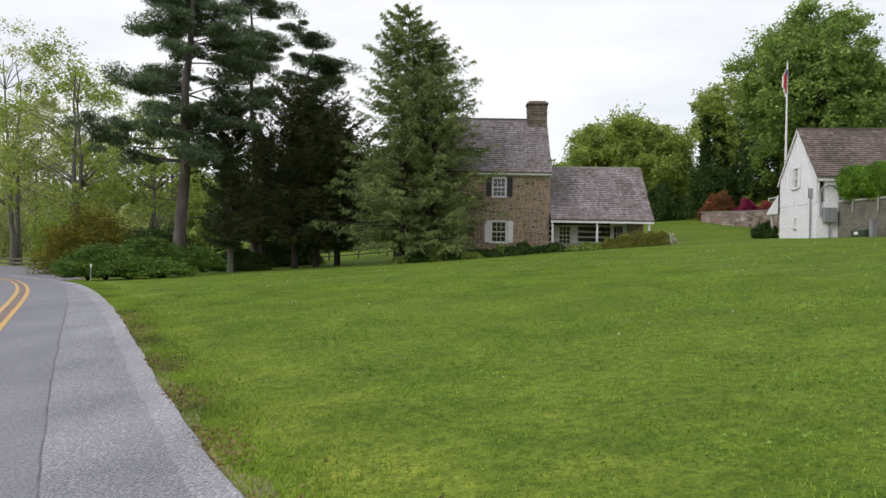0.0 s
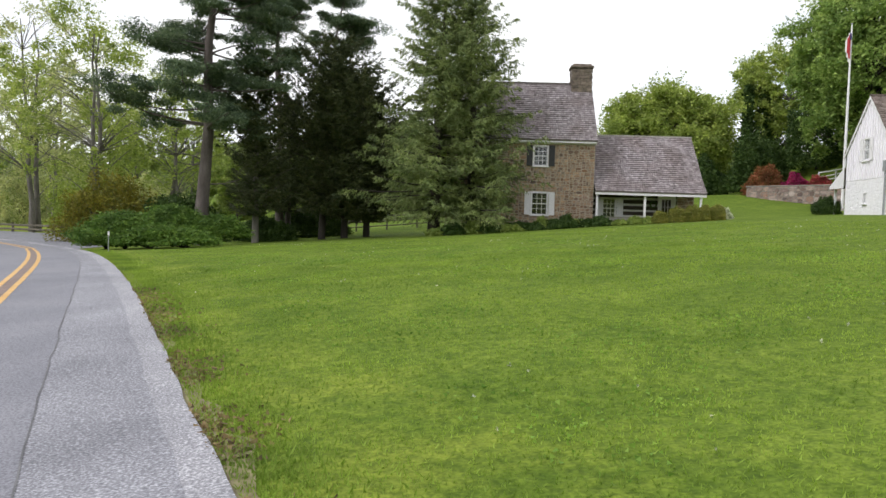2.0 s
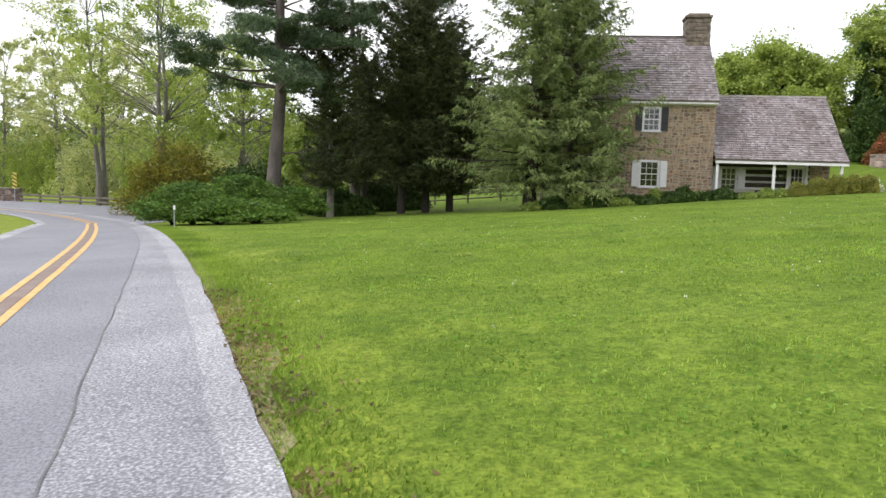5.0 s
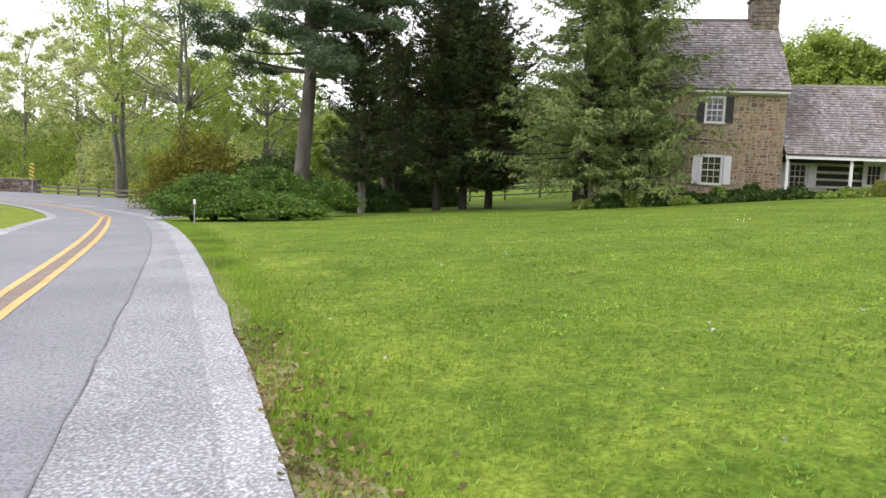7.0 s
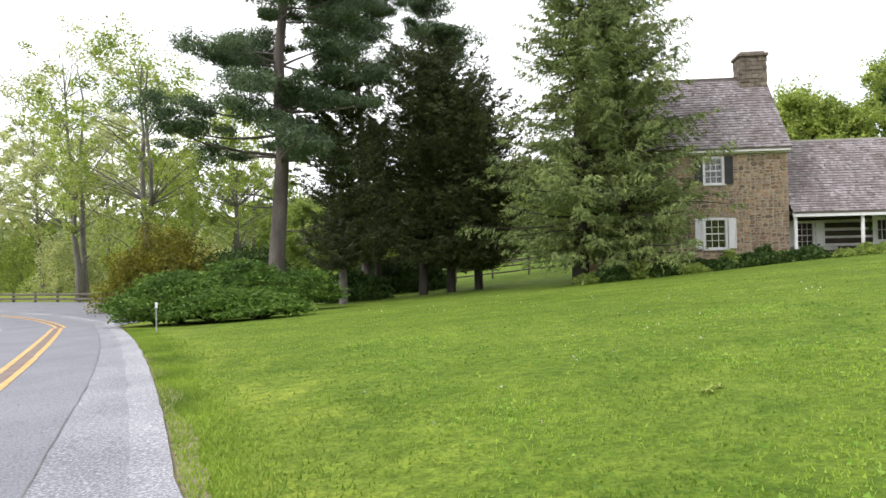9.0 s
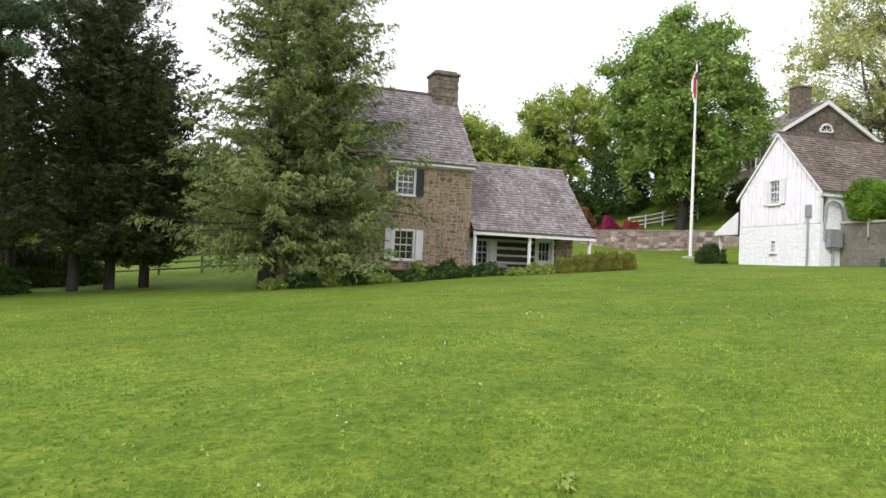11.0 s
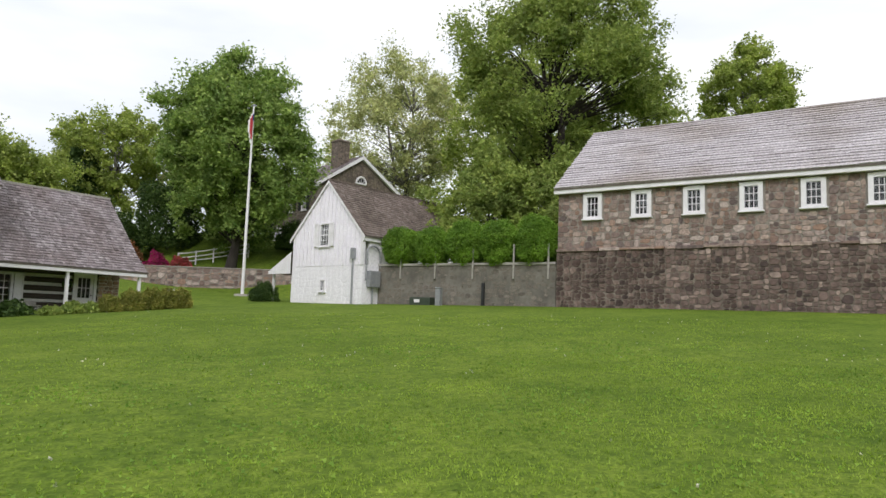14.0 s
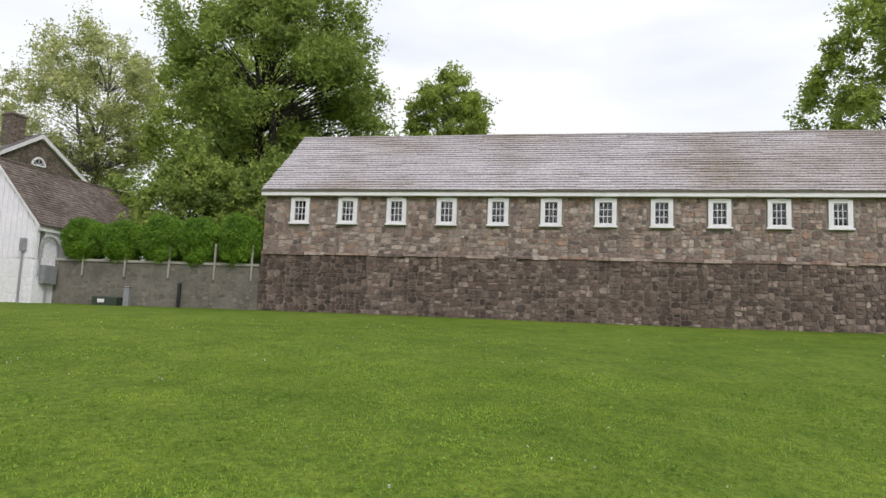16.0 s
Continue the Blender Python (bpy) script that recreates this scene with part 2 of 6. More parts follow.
LEAF_SPRING = leafy("spring_leaves", [(0.187, 0.269, 0.045), (0.287, 0.376, 0.075), (0.389, 0.457, 0.120), (0.245, 0.309, 0.090)], 0.4)
LEAF_PALE = leafy("pale_young_leaves", [(0.327, 0.372, 0.145), (0.446, 0.501, 0.225), (0.535, 0.558, 0.290), (0.386, 0.386, 0.177)], 0.4)
LEAF_MID = leafy("maple_leaves", [(0.163, 0.242, 0.052), (0.247, 0.338, 0.080), (0.360, 0.432, 0.122), (0.197, 0.252, 0.066)], 0.4)
LEAF_CHESTNUT = leafy("chestnut_leaves", [(0.118, 0.206, 0.045), (0.217, 0.332, 0.080), (0.339, 0.446, 0.130), (0.140, 0.217, 0.055)], 0.35)
LEAF_HEDGE = leafy("hedge_leaves", [(0.123, 0.250, 0.026), (0.184, 0.346, 0.040), (0.273, 0.435, 0.070), (0.096, 0.177, 0.022)], 0.35)
LEAF_BOX = leafy("boxwood_leaves", [(0.130, 0.169, 0.026), (0.234, 0.260, 0.052), (0.325, 0.286, 0.078), (0.156, 0.182, 0.039)], 0.3)
LEAF_DARK = leafy("dark_shrub_leaves", [(0.023, 0.052, 0.011), (0.048, 0.090, 0.020), (0.073, 0.121, 0.028)], 0.2)
LEAF_JUNIPER = leafy("juniper_foliage", [(0.046, 0.105, 0.017), (0.090, 0.169, 0.028), (0.148, 0.231, 0.042)], 0.2)
LEAF_RUST = leafy("yellow_bush_leaves", [(0.17, 0.175, 0.020), (0.25, 0.235, 0.030), (0.15, 0.125, 0.022), (0.10, 0.125, 0.022)], 0.3)
LEAF_ORANGE = leafy("copper_leaves", [(0.26, 0.08, 0.04), (0.34, 0.13, 0.07), (0.20, 0.10, 0.04), (0.13, 0.10, 0.03)], 0.3)
PETAL = leafy("magenta_petals", [(0.42, 0.02, 0.14), (0.55, 0.05, 0.22), (0.36, 0.012, 0.10), (0.10, 0.10, 0.03)], 0.3)
PETAL_RED = leafy("red_petals", [(0.45, 0.05, 0.08), (0.55, 0.10, 0.12), (0.12, 0.12, 0.03)], 0.3)
PETAL_WHITE = leafy("white_petals", [(0.7, 0.7, 0.66), (0.6, 0.62, 0.5), (0.10, 0.16, 0.05)], 0.3)
LEAF_FAR = leafy("far_wood_leaves", [(0.101, 0.150, 0.046), (0.162, 0.215, 0.065), (0.230, 0.273, 0.104), (0.135, 0.163, 0.072)], 0.3)
BLADE = leafy("grass_blades", [(0.176, 0.278, 0.033), (0.219, 0.328, 0.044), (0.266, 0.371, 0.066), (0.171, 0.259, 0.033)], 0.35, 0.7)
CLOVER = leafy("clover_leaf", [(0.131, 0.241, 0.032), (0.186, 0.322, 0.053), (0.260, 0.386, 0.070)], 0.35)
LITTER = leafy("dry_leaf_litter", [(0.200, 0.144, 0.078), (0.300, 0.225, 0.120), (0.125, 0.094, 0.060), (0.250, 0.237, 0.072)], 0.15, 0.8)
FLAG_RED = plain("flag_red", (0.42, 0.03, 0.04), (0.5, 0.05, 0.06), 5, 0.8)
FLAG_WHITE = plain("flag_white", (0.72, 0.72, 0.72), (0.8, 0.8, 0.8), 5, 0.8)
FLAG_BLUE = plain("flag_blue", (0.03, 0.045, 0.16), (0.04, 0.06, 0.2), 5, 0.8)
YELLOW_SIGN = plain("yellow_sign", (0.55, 0.45, 0.05), (0.62, 0.52, 0.08), 5, 0.6)

# ---- mesh tools ----


class Build:
    """Collects vertices and faces for one mesh."""

    def __init__(self):
        self.v, self.f = [], []

    def add(self, verts, faces):
        k = len(self.v)
        self.v += [tuple(p) for p in verts]
        self.f += [tuple(i + k for i in f) for f in faces]
        return self

    def box(self, x0, x1, y0, y1, z0, z1):
        v = [(x, y, z) for z in (z0, z1) for y in (y0, y1) for x in (x0, x1)]
        return self.add(v, [(0, 2, 3, 1), (4, 5, 7, 6), (0, 1, 5, 4), (2, 6, 7, 3), (0, 4, 6, 2), (1, 3, 7, 5)])

    def soft_box(self, x0, x1, y0, y1, z0, z1, c=0.01):
        """A box with chamfered edges along its length, ends inset."""
        for_z = [(z0, c), (z0 + c, 0), (z1 - c, 0), (z1, c)]
        rings = []
        for z, i in for_z:
            rings.append([(x0 + i, y0 + i, z), (x1 - i, y0 + i, z), (x1 - i, y1 - i, z), (x0 + i, y1 - i, z)])
        k = [p for r in rings for p in r]
        f = [(3, 2, 1, 0), (12, 13, 14, 15)]
        for r in range(3):
            for j in range(4):
                f.append((4 * r + j, 4 * r + (j + 1) % 4, 4 * r + 4 + (j + 1) % 4, 4 * r + 4 + j))
        return self.add(k, f)

    def prism(self, outline, y0, y1):
        """An outline in x and z, drawn out along y."""
        n = len(outline)
        v = [(x, y0, z) for x, z in outline] + [(x, y1, z) for x, z in outline]
        f = [tuple(range(n)), tuple(range(2 * n - 1, n - 1, -1))]
        f += [(i, n + i, n + (i + 1) % n, (i + 1) % n) for i in range(n)]
        return self.add(v, f)

    def tube(self, points, radii, sides=7, caps=True):
        pts = [Vector(p) for p in points]
        rings = []
        for i, p in enumerate(pts):
            t = (pts[min(i + 1, len(pts) - 1)] - pts[max(i - 1, 0)]).normalized()
            a = t.cross(Vector((0, 0, 1)) if abs(t.z) < 0.9 else Vector((1, 0, 0))).normalized()
            b = t.cross(a)
            rings += [p + radii[i] * (math.cos(q) * a + math.sin(q) * b) for q in (2 * math.pi * j / sides for j in range(sides))]
        f = []
        for i in range(len(pts) - 1):
            for j in range(sides):
                f.append((i * sides + j, i * sides + (j + 1) % sides, (i + 1) * sides + (j + 1) % sides, (i + 1) * sides + j))
        if caps:
            f += [tuple(range(sides))[::-1], tuple(range(len(rings) - sides, len(rings)))]
        return self.add(rings, f)

    def mesh(self, name, mat, smooth=False):
        me = bpy.data.meshes.new(name)
        me.from_pydata(self.v, [], self.f)
        bm = bmesh.new()
        bm.from_mesh(me)
        bmesh.ops.recalc_face_normals(bm, faces=bm.faces)
        bm.to_mesh(me)
        bm.free()
        if smooth:
            me.polygons.foreach_set("use_smooth", [True] * len(me.polygons))
        if mat:
            me.materials.append(mat)
        return me


def part(name, build, mat, parent=None, label="", smooth=False):
    me = build if isinstance(build, bpy.types.Mesh) else build.mesh(name, mat, smooth)
    ob = new(name, me)
    ob.parent = parent
    if label:
        ob["label"] = label
    return ob


def thing(name, m, label, category, group="", kind=""):
    ob = new(name)
    ob.matrix_world = m
    return tagged(ob, label, category, group, kind)


def single(name, build, mat, label, category, group="", kind="", m=None, smooth=False):
    ob = part(name, build, mat, None, "", smooth)
    if m is not None:
        ob.matrix_world = m
    return tagged(ob, label, category, group, kind)


def array_mesh(name, verts, nper, mat, tris=False):
    """A mesh from an array of separate polygons with nper corners each."""
    verts = np.asarray(verts, np.float32).reshape(-1, 3)
    nf = len(verts) // nper
    me = bpy.data.meshes.new(name)
    me.vertices.add(len(verts))
    me.vertices.foreach_set("co", verts.ravel())
    me.loops.add(len(verts))
    me.loops.foreach_set("vertex_index", np.arange(len(verts), dtype=np.int32))
    me.polygons.add(nf)
    me.polygons.foreach_set("loop_start", np.arange(0, nf * nper, nper, dtype=np.int32))
    me.update(calc_edges=True)
    me.materials.append(mat)
    return me


# ---- the lie of the land ----
LAND = [0.268, -0.94, -0.842, 1.817, 1.712, 2.318, -0.152, 1.331, 0.037, 0.735, 0.237, 0.266, -0.575, 1.038, -0.38]


def rise(t):
    t = np.clip(t, 0, 1)
    return t * t * (3 - 2 * t)


def land(x, y):
    x, y = np.asarray(x, float), np.asarray(y, float)
    a, b = (np.clip(x, -22, 42) - 10) / 30, (np.clip(y, -4, 63) - 35) / 40
    z, k = 0.0, 0
    for i in range(5):
        for j in range(5 - i):
            z = z + LAND[k] * a**i * b**j
            k += 1
    z = z - 0.17 * np.exp(-((x - 5) ** 2 / 60 + (y - 9) ** 2 / 24))
    z = -1.25 + 0.5 * ((z + 1.25) + np.sqrt((z + 1.25) ** 2 + 0.06))
    z = z + 5.0 * rise((x - 45) / 13) * rise((y - 15) / 25)
    r = np.hypot(x - 10, y - 30)
    swell = 0.75 + 0.25 * np.sin(np.arctan2(y - 30, x - 10) * 5 + 0.8)
    return z + 46 * rise((r - 140) / 330) * swell


def lz(x, y):
    return float(land(x, y))

# ---- ground, road ----


def spaced(lo, hi, near_lo, near_hi, fine, coarse):
    out, p = [near_lo], near_lo
    step = fine
    while p > lo:
        step = min(step * 1.18, coarse)
        p -= step
        out.insert(0, p)
    p, step = near_lo, fine
    while p < near_hi:
        p += fine
        out.append(p)
    while p < hi:
        step = min(step * 1.18, coarse)
        p += step
        out.append(p)
    return np.array(out)


gx, gy = spaced(-900, 900, -16, 40, 0.6, 30), spaced(-700, 1000, 0, 64, 0.6, 30)
GX, GY = np.meshgrid(gx, gy)
GZ = land(GX, GY)
gme = bpy.data.meshes.new("ground")
nx, ny = len(gx), len(gy)
idx = np.arange(nx * ny).reshape(ny, nx)
quads = np.stack([idx[:-1, :-1], idx[:-1, 1:], idx[1:, 1:], idx[1:, :-1]], -1).reshape(-1, 4)
gme.from_pydata(np.stack([GX, GY, GZ], -1).reshape(-1, 3).tolist(), [], quads.tolist())
gme.polygons.foreach_set("use_smooth", [True] * len(gme.polygons))
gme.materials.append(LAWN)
tagged(new("ground", gme), "mown green lawn sloping down to the road", "lawn", kind="structure")

# the road's right edge as a line in plan: nearly straight, then swinging left round the bend
BEND, RADIUS = 44.0, 48.0


def edge_x(y):
    t = (np.clip(y, -12, BEND) - 20) / 20
    slope = -0.42 * np.clip(np.asarray(y, float) - BEND, 0, None) - 0.19 * np.clip(np.asarray(y, float) + 12, None, 0)
    return 0.398 -5.871 * t -0.675 * t**2 -0.193 * t**3 +0.150 * t**4 + slope


def road_line():
    pts, y = [], -30.0
    ds, h = 0.35, 0.2
    while y < BEND:
        x = float(edge_x(y))
        h = math.atan(float(edge_x(y - 0.5) - edge_x(y + 0.5)))
        pts.append((x, y, h))
        y += ds * math.cos(h)
    while len(pts) < 480:
        pts.append((x, y, h))
        h = min(h + ds / RADIUS, radians(100))
        x -= ds * math.sin(h)
        y += ds * math.cos(h)
    return pts


EDGE = road_line()


def ribbon(name, off0, off1, lift, mat, label, wob0=0.0, wob1=0.0, seed=0.0, start=0, stop=None, cross=5, category="road", kind="structure", spread=(0.0, 0.0)):
    """A strip that follows the road, from off0 to off1 metres to the left of its edge, wider by spread towards its near end."""
    b = Build()
    pts = EDGE[start:stop]
    for i, (x, y, h) in enumerate(pts):
        w0 = off0 + wob0 * (noise.noise((i * 0.3, seed, 0)) + 0.6 * noise.noise((i * 1.1, seed, 4)))
        w1 = off1 + wob1 * (noise.noise((i * 0.3, seed, 9)) + 0.6 * noise.noise((i * 1.1, seed, 7)))
        if off1 - off0 < 0.05:
            w1 = w0 + off1 - off0
        near = float(rise((29 - y) / 21))
        w0, w1 = w0 + near * spread[0], w1 + near * spread[1]
        for k in range(cross):
            o = w0 + (w1 - w0) * k / (cross - 1)
            px, py = x - o * math.cos(h), y - o * math.sin(h)
            b.v.append((px, py, lz(px, py) + lift))
    n = len(pts)
    b.f = [(i * cross + k, i * cross + k + 1, (i + 1) * cross + k + 1, (i + 1) * cross + k) for i in range(n - 1) for k in range(cross - 1)]
    me = b.mesh(name, mat, True)
    if me.polygons[0].normal.z < 0:
        me.flip_normals()
    return tagged(new(name, me), label, category, kind=kind)


ribbon("road", 0.69, 4.05, 0.030, ASPHALT, "grey worn asphalt lane of a country road", cross=9, spread=(0.46, 0.3))
ribbon("road_shoulder", 0.15, 0.69, 0.031, SHOULDER, "patched grey asphalt strip along the road's edge", 0.03, 0.0, spread=(0.0, 0.46))
ribbon("gravel_edge", -0.02, 0.30, 0.034, GRAVEL, "crumbled pale gravel edge of the road", 0.035, 0.05, spread=(0.0, -0.06))
ribbon("gravel_edge", 3.95, 4.35, 0.034, GRAVEL, "crumbled pale gravel edge of the road", 0.06, 0.09, 3.0, spread=(0.3, 0.3))
ribbon("verge", -0.20, 0.02, 0.012, DIRT, "bare brown earth between the grass and the road", 0.36, 0.03, 5.0, category="verge")
ribbon("crack", 0.688, 0.702, 0.036, CRACK, "dark cracked joint in the asphalt", 0.05, 0.05, 1.0, cross=2, category="crack", start=30, stop=250, spread=(0.46, 0.46))
ribbon("road_line", 1.74, 1.85, 0.036, YELLOW, "worn yellow centre line painted on asphalt", 0.008, 0.008, 2.0, cross=2, category="road line", spread=(0.42, 0.42))
ribbon("road_line", 2.05, 2.16, 0.036, YELLOW, "worn yellow centre line painted on asphalt", 0.008, 0.008, 6.0, cross=2, category="road line", spread=(0.42, 0.42))
ribbon("stained_strip", 1.86, 2.04, 0.034, RUST_STRIP, "brown stained strip between two yellow lines", 0.01, 0.01, 8.0, cross=2, category="road", spread=(0.42, 0.42))

# worn turnout between the bend and the barrier
turnout = Build()
bend_pts = [p for p in EDGE if p[1] > BEND - 4][:150]
for i, (x, y, h) in enumerate(bend_pts):
    reach = 9.5 * float(rise(i / 75)) + 0.05
    for k in range(5):
        o = reach * k / 4 - 0.05
        px, py = x + o * math.cos(h), y + o * math.sin(h)
        turnout.v.append((px, py, lz(px, py) + 0.027))
turnout.f = [(5 * i + k, 5 * i + k + 1, 5 * i + k + 6, 5 * i + k + 5) for i in range(len(bend_pts) - 1) for k in range(4)]
me = turnout.mesh("turnout", ASPHALT, True)
if me.polygons[0].normal.z < 0:
    me.flip_normals()
tagged(new("turnout", me), "worn asphalt turnout on the outside of the bend", "road", kind="structure")

# ---- walls, stones, roofs ----


def wall_with_holes(x0, x1, z0, z1, y0, y1, holes):
    """A wall in one piece, with openings (x0, x1, z0, z1) through it."""
    xs = sorted({x0, x1, *[v for h in holes for v in h[:2]]})
    zs = sorted({z0, z1, *[v for h in holes for v in h[2:]]})
    nx, nz = len(xs), len(zs)

    def solid(i, j):
        if not (0 <= i < nx - 1 and 0 <= j < nz - 1):
            return False
        cx, cz = (xs[i] + xs[i + 1]) / 2, (zs[j] + zs[j + 1]) / 2
        return not any(h[0] < cx < h[1] and h[2] < cz < h[3] for h in holes)

    def at(i, j, k):
        return (j * nx + i) * 2 + k

    b = Build()
    b.v = [(x, y, z) for z in zs for x in xs for y in (y0, y1)]
    for i in range(nx - 1):
        for j in range(nz - 1):
            if not solid(i, j):
                continue
            b.f += [(at(i, j, 0), at(i + 1, j, 0), at(i + 1, j + 1, 0), at(i, j + 1, 0)), (at(i, j + 1, 1), at(i + 1, j + 1, 1), at(i + 1, j, 1), at(i, j, 1))]
            for (a, c), (p, q), (u, v) in (((i, j), (i, j + 1), (i - 1, j)), ((i + 1, j), (i + 1, j + 1), (i + 1, j)), ((i, j), (i + 1, j), (i, j - 1)), ((i, j + 1), (i + 1, j + 1), (i, j + 1))):
                if not solid(u, v):
                    b.f.append((at(a, c, 0), at(a, c, 1), at(p, q, 1), at(p, q, 0)))
    return b


def split_area(x0, x1, z0, z1, size, rng, aspect=1.5):
    w, h = x1 - x0, z1 - z0
    goal = size * rng.uniform(0.65, 1.5)
    if w <= goal * aspect and h <= goal:
        return [(x0, x1, z0, z1)]
    if w / aspect > h:
        c = x0 + w * rng.uniform(0.26, 0.74)
        return split_area(x0, c, z0, z1, size, rng, aspect) + split_area(c, x1, z0, z1, size, rng, aspect)
    c = z0 + h * rng.uniform(0.26, 0.74)
    return split_area(x0, x1, z0, c, size, rng, aspect) + split_area(x0, x1, c, z1, size, rng, aspect)


def stone_cells(x0, x1, z0, z1, size, holes, seed, aspect=1.5):
    """Irregular stones that fill a wall, kept clear of its openings."""
    rng = random.Random(seed)
    out = []
    cols = max(1, round((x1 - x0) / 4.3))
    blocks = [(x0 + (x1 - x0) * i / cols, x0 + (x1 - x0) * (i + 1) / cols, z0, z1) for i in range(cols)]
    for blk in blocks:
        for c in split_area(*blk, size, rng, aspect):
            a0, a1, b0, b1 = c
            for h in holes:
                if a0 < h[1] and a1 > h[0] and b0 < h[3] and b1 > h[2]:
                    cuts = [(h[0] - a0, (a0, h[0], b0, b1)), (a1 - h[1], (h[1], a1, b0, b1)), (h[2] - b0, (a0, a1, b0, h[2])), (b1 - h[3], (a0, a1, h[3], b1))]
                    a0, a1, b0, b1 = max(cuts, key=lambda q: q[0])[1]
            if a1 - a0 > 0.05 and b1 - b0 > 0.04:
                out.append((a0, a1, b0, b1))
    return out


def stone_proto(mat, seed):
    """One rough stone face, one metre wide and high, its back open."""
    rng = random.Random(seed)
    k = 8
    outer, mid, top = [], [], []
    for i in range(k):
        a = 2 * math.pi * i / k + rng.uniform(-0.27, 0.27)
        r = 0.5 / max(abs(math.cos(a)), abs(math.sin(a)))
        r *= rng.uniform(0.70, 1.0) if i % 2 else rng.uniform(0.9, 1.08)
        outer.append((r * math.cos(a), 0.0, r * math.sin(a)))
        mid.append((0.97 * r * math.cos(a), -0.7 - 0.15 * rng.random(), 0.97 * r * math.sin(a)))
        top.append((0.93 * r * math.cos(a), -0.8 - 0.35 * rng.random(), 0.93 * r * math.sin(a)))
    b = Build()
    f = [(i, (i + 1) % k, k + (i + 1) % k, k + i) for i in range(k)]
    f += [(k + i, k + (i + 1) % k, 2 * k + (i + 1) % k, 2 * k + i) for i in range(k)]
    f.append(tuple(range(2 * k, 3 * k)))
    b.add(outer + mid + top, f)
    return b.mesh("stone", mat)


PROTOS = {}


def lay_stones(parent, cells, y, mat, joined_mat, depth=0.045, joint=0.022, most=300, first=None, seed=0):
    """Stones on a wall's face at y, the chosen ones as objects, the rest as one mesh."""
    if mat.name not in PROTOS:
        PROTOS[mat.name] = [stone_proto(mat, 50 + i) for i in range(14)]
    protos = PROTOS[mat.name]
    rng = random.Random(seed)
    if first:
        cells = sorted(cells, key=first)
    rest = Build()
    for i, (a0, a1, b0, b1) in enumerate(cells):
        w, h = a1 - a0 - joint, b1 - b0 - joint
        me = rng.choice(protos)
        d = depth * rng.uniform(0.55, 1.2)
        cx, cz, tw, th = (a0 + a1) / 2, (b0 + b1) / 2, w * rng.choice((-1, 1)), h
        if i < most:
            ob = new("stone", me)
            ob.parent = parent
            ob.matrix_local = Matrix.Translation((cx, y, cz)) @ Matrix.Rotation(rng.uniform(-0.12, 0.12), 4, "Y") @ Matrix.Diagonal((w, d, th, 1))
        else:
            s = rng.choice((-1, 1))
            rest.add([(cx + p.co.x * w * s, y + p.co.y * d, cz + p.co.z * th) for p in me.vertices], [tuple(q.vertices) for q in me.polygons])
    if rest.v:
        ob = part("stones", rest, joined_mat, parent)
        ob["kind"] = "stuff"


def shingle_roof(parent, x0, x1, profile, mat, course=0.2, wide=0.16, seed=0, thick=0.034, deck=0.05, end_wobble=0.02):
    """Courses of shingles up a slope. profile: (y, z) from eave to ridge, in the parent's frame, x along the ridge."""
    rng = random.Random(seed)
    lens = [math.dist(a, b) for a, b in zip(profile, profile[1:])]
    total = sum(lens)

    def on(s):
        for (a, b), n in zip(zip(profile, profile[1:]), lens):
            if s <= n or (a, b) == (profile[-2], profile[-1]):
                t = s / n
                return Vector((0, a[0] + (b[0] - a[0]) * t, a[1] + (b[1] - a[1]) * t)), Vector((0, b[0] - a[0], b[1] - a[1])).normalized()
            s -= n

    b = Build()
    rows = round(total / course)
    for r in range(rows):
        p, along = on(r * total / rows)
        q, _ = on(min((r + 1.25) * total / rows, total))
        up = Vector((0, -along.z, along.y))
        if up.z < 0:
            up = -up
        x = x0 + rng.uniform(-end_wobble, end_wobble)
        while x < x1 - 0.02:
            w = min(wide * rng.uniform(0.6, 1.5), x1 - x)
            j, t = rng.uniform(-0.018, 0.018), thick * rng.uniform(0.8, 1.5)
            lo, hi = p + along * j, q
            b.add([(x, *(lo)[1:]), (x + w - 0.006, *(lo)[1:]), (x + w - 0.006, *(lo + up * t)[1:]), (x, *(lo + up * t)[1:]), (x, *(hi + up * 0.004)[1:]), (x + w - 0.006, *(hi + up * 0.004)[1:])],
                  [(0, 1, 2, 3), (3, 2, 5, 4), (0, 3, 4), (1, 5, 2)])
            x += w
    ob = part("shingles", b, mat, parent)
    ob["kind"] = "stuff"
    d = Build()
    n = len(profile)
    v = []
    for xx in (x0 + 0.02, x1 - 0.02):
        for y, z in profile:
            v.append((xx, y, z - 0.004))
        for y, z in reversed(profile):
            v.append((xx, y, z - deck - 0.02))
    m = 2 * n
    f = [tuple(range(m)), tuple(range(2 * m - 1, m - 1, -1))] + [(i, m + i, m + (i + 1) % m, (i + 1) % m) for i in range(m)]
    part("roof_deck", d.add(v, f), ROOF_DECK, parent)


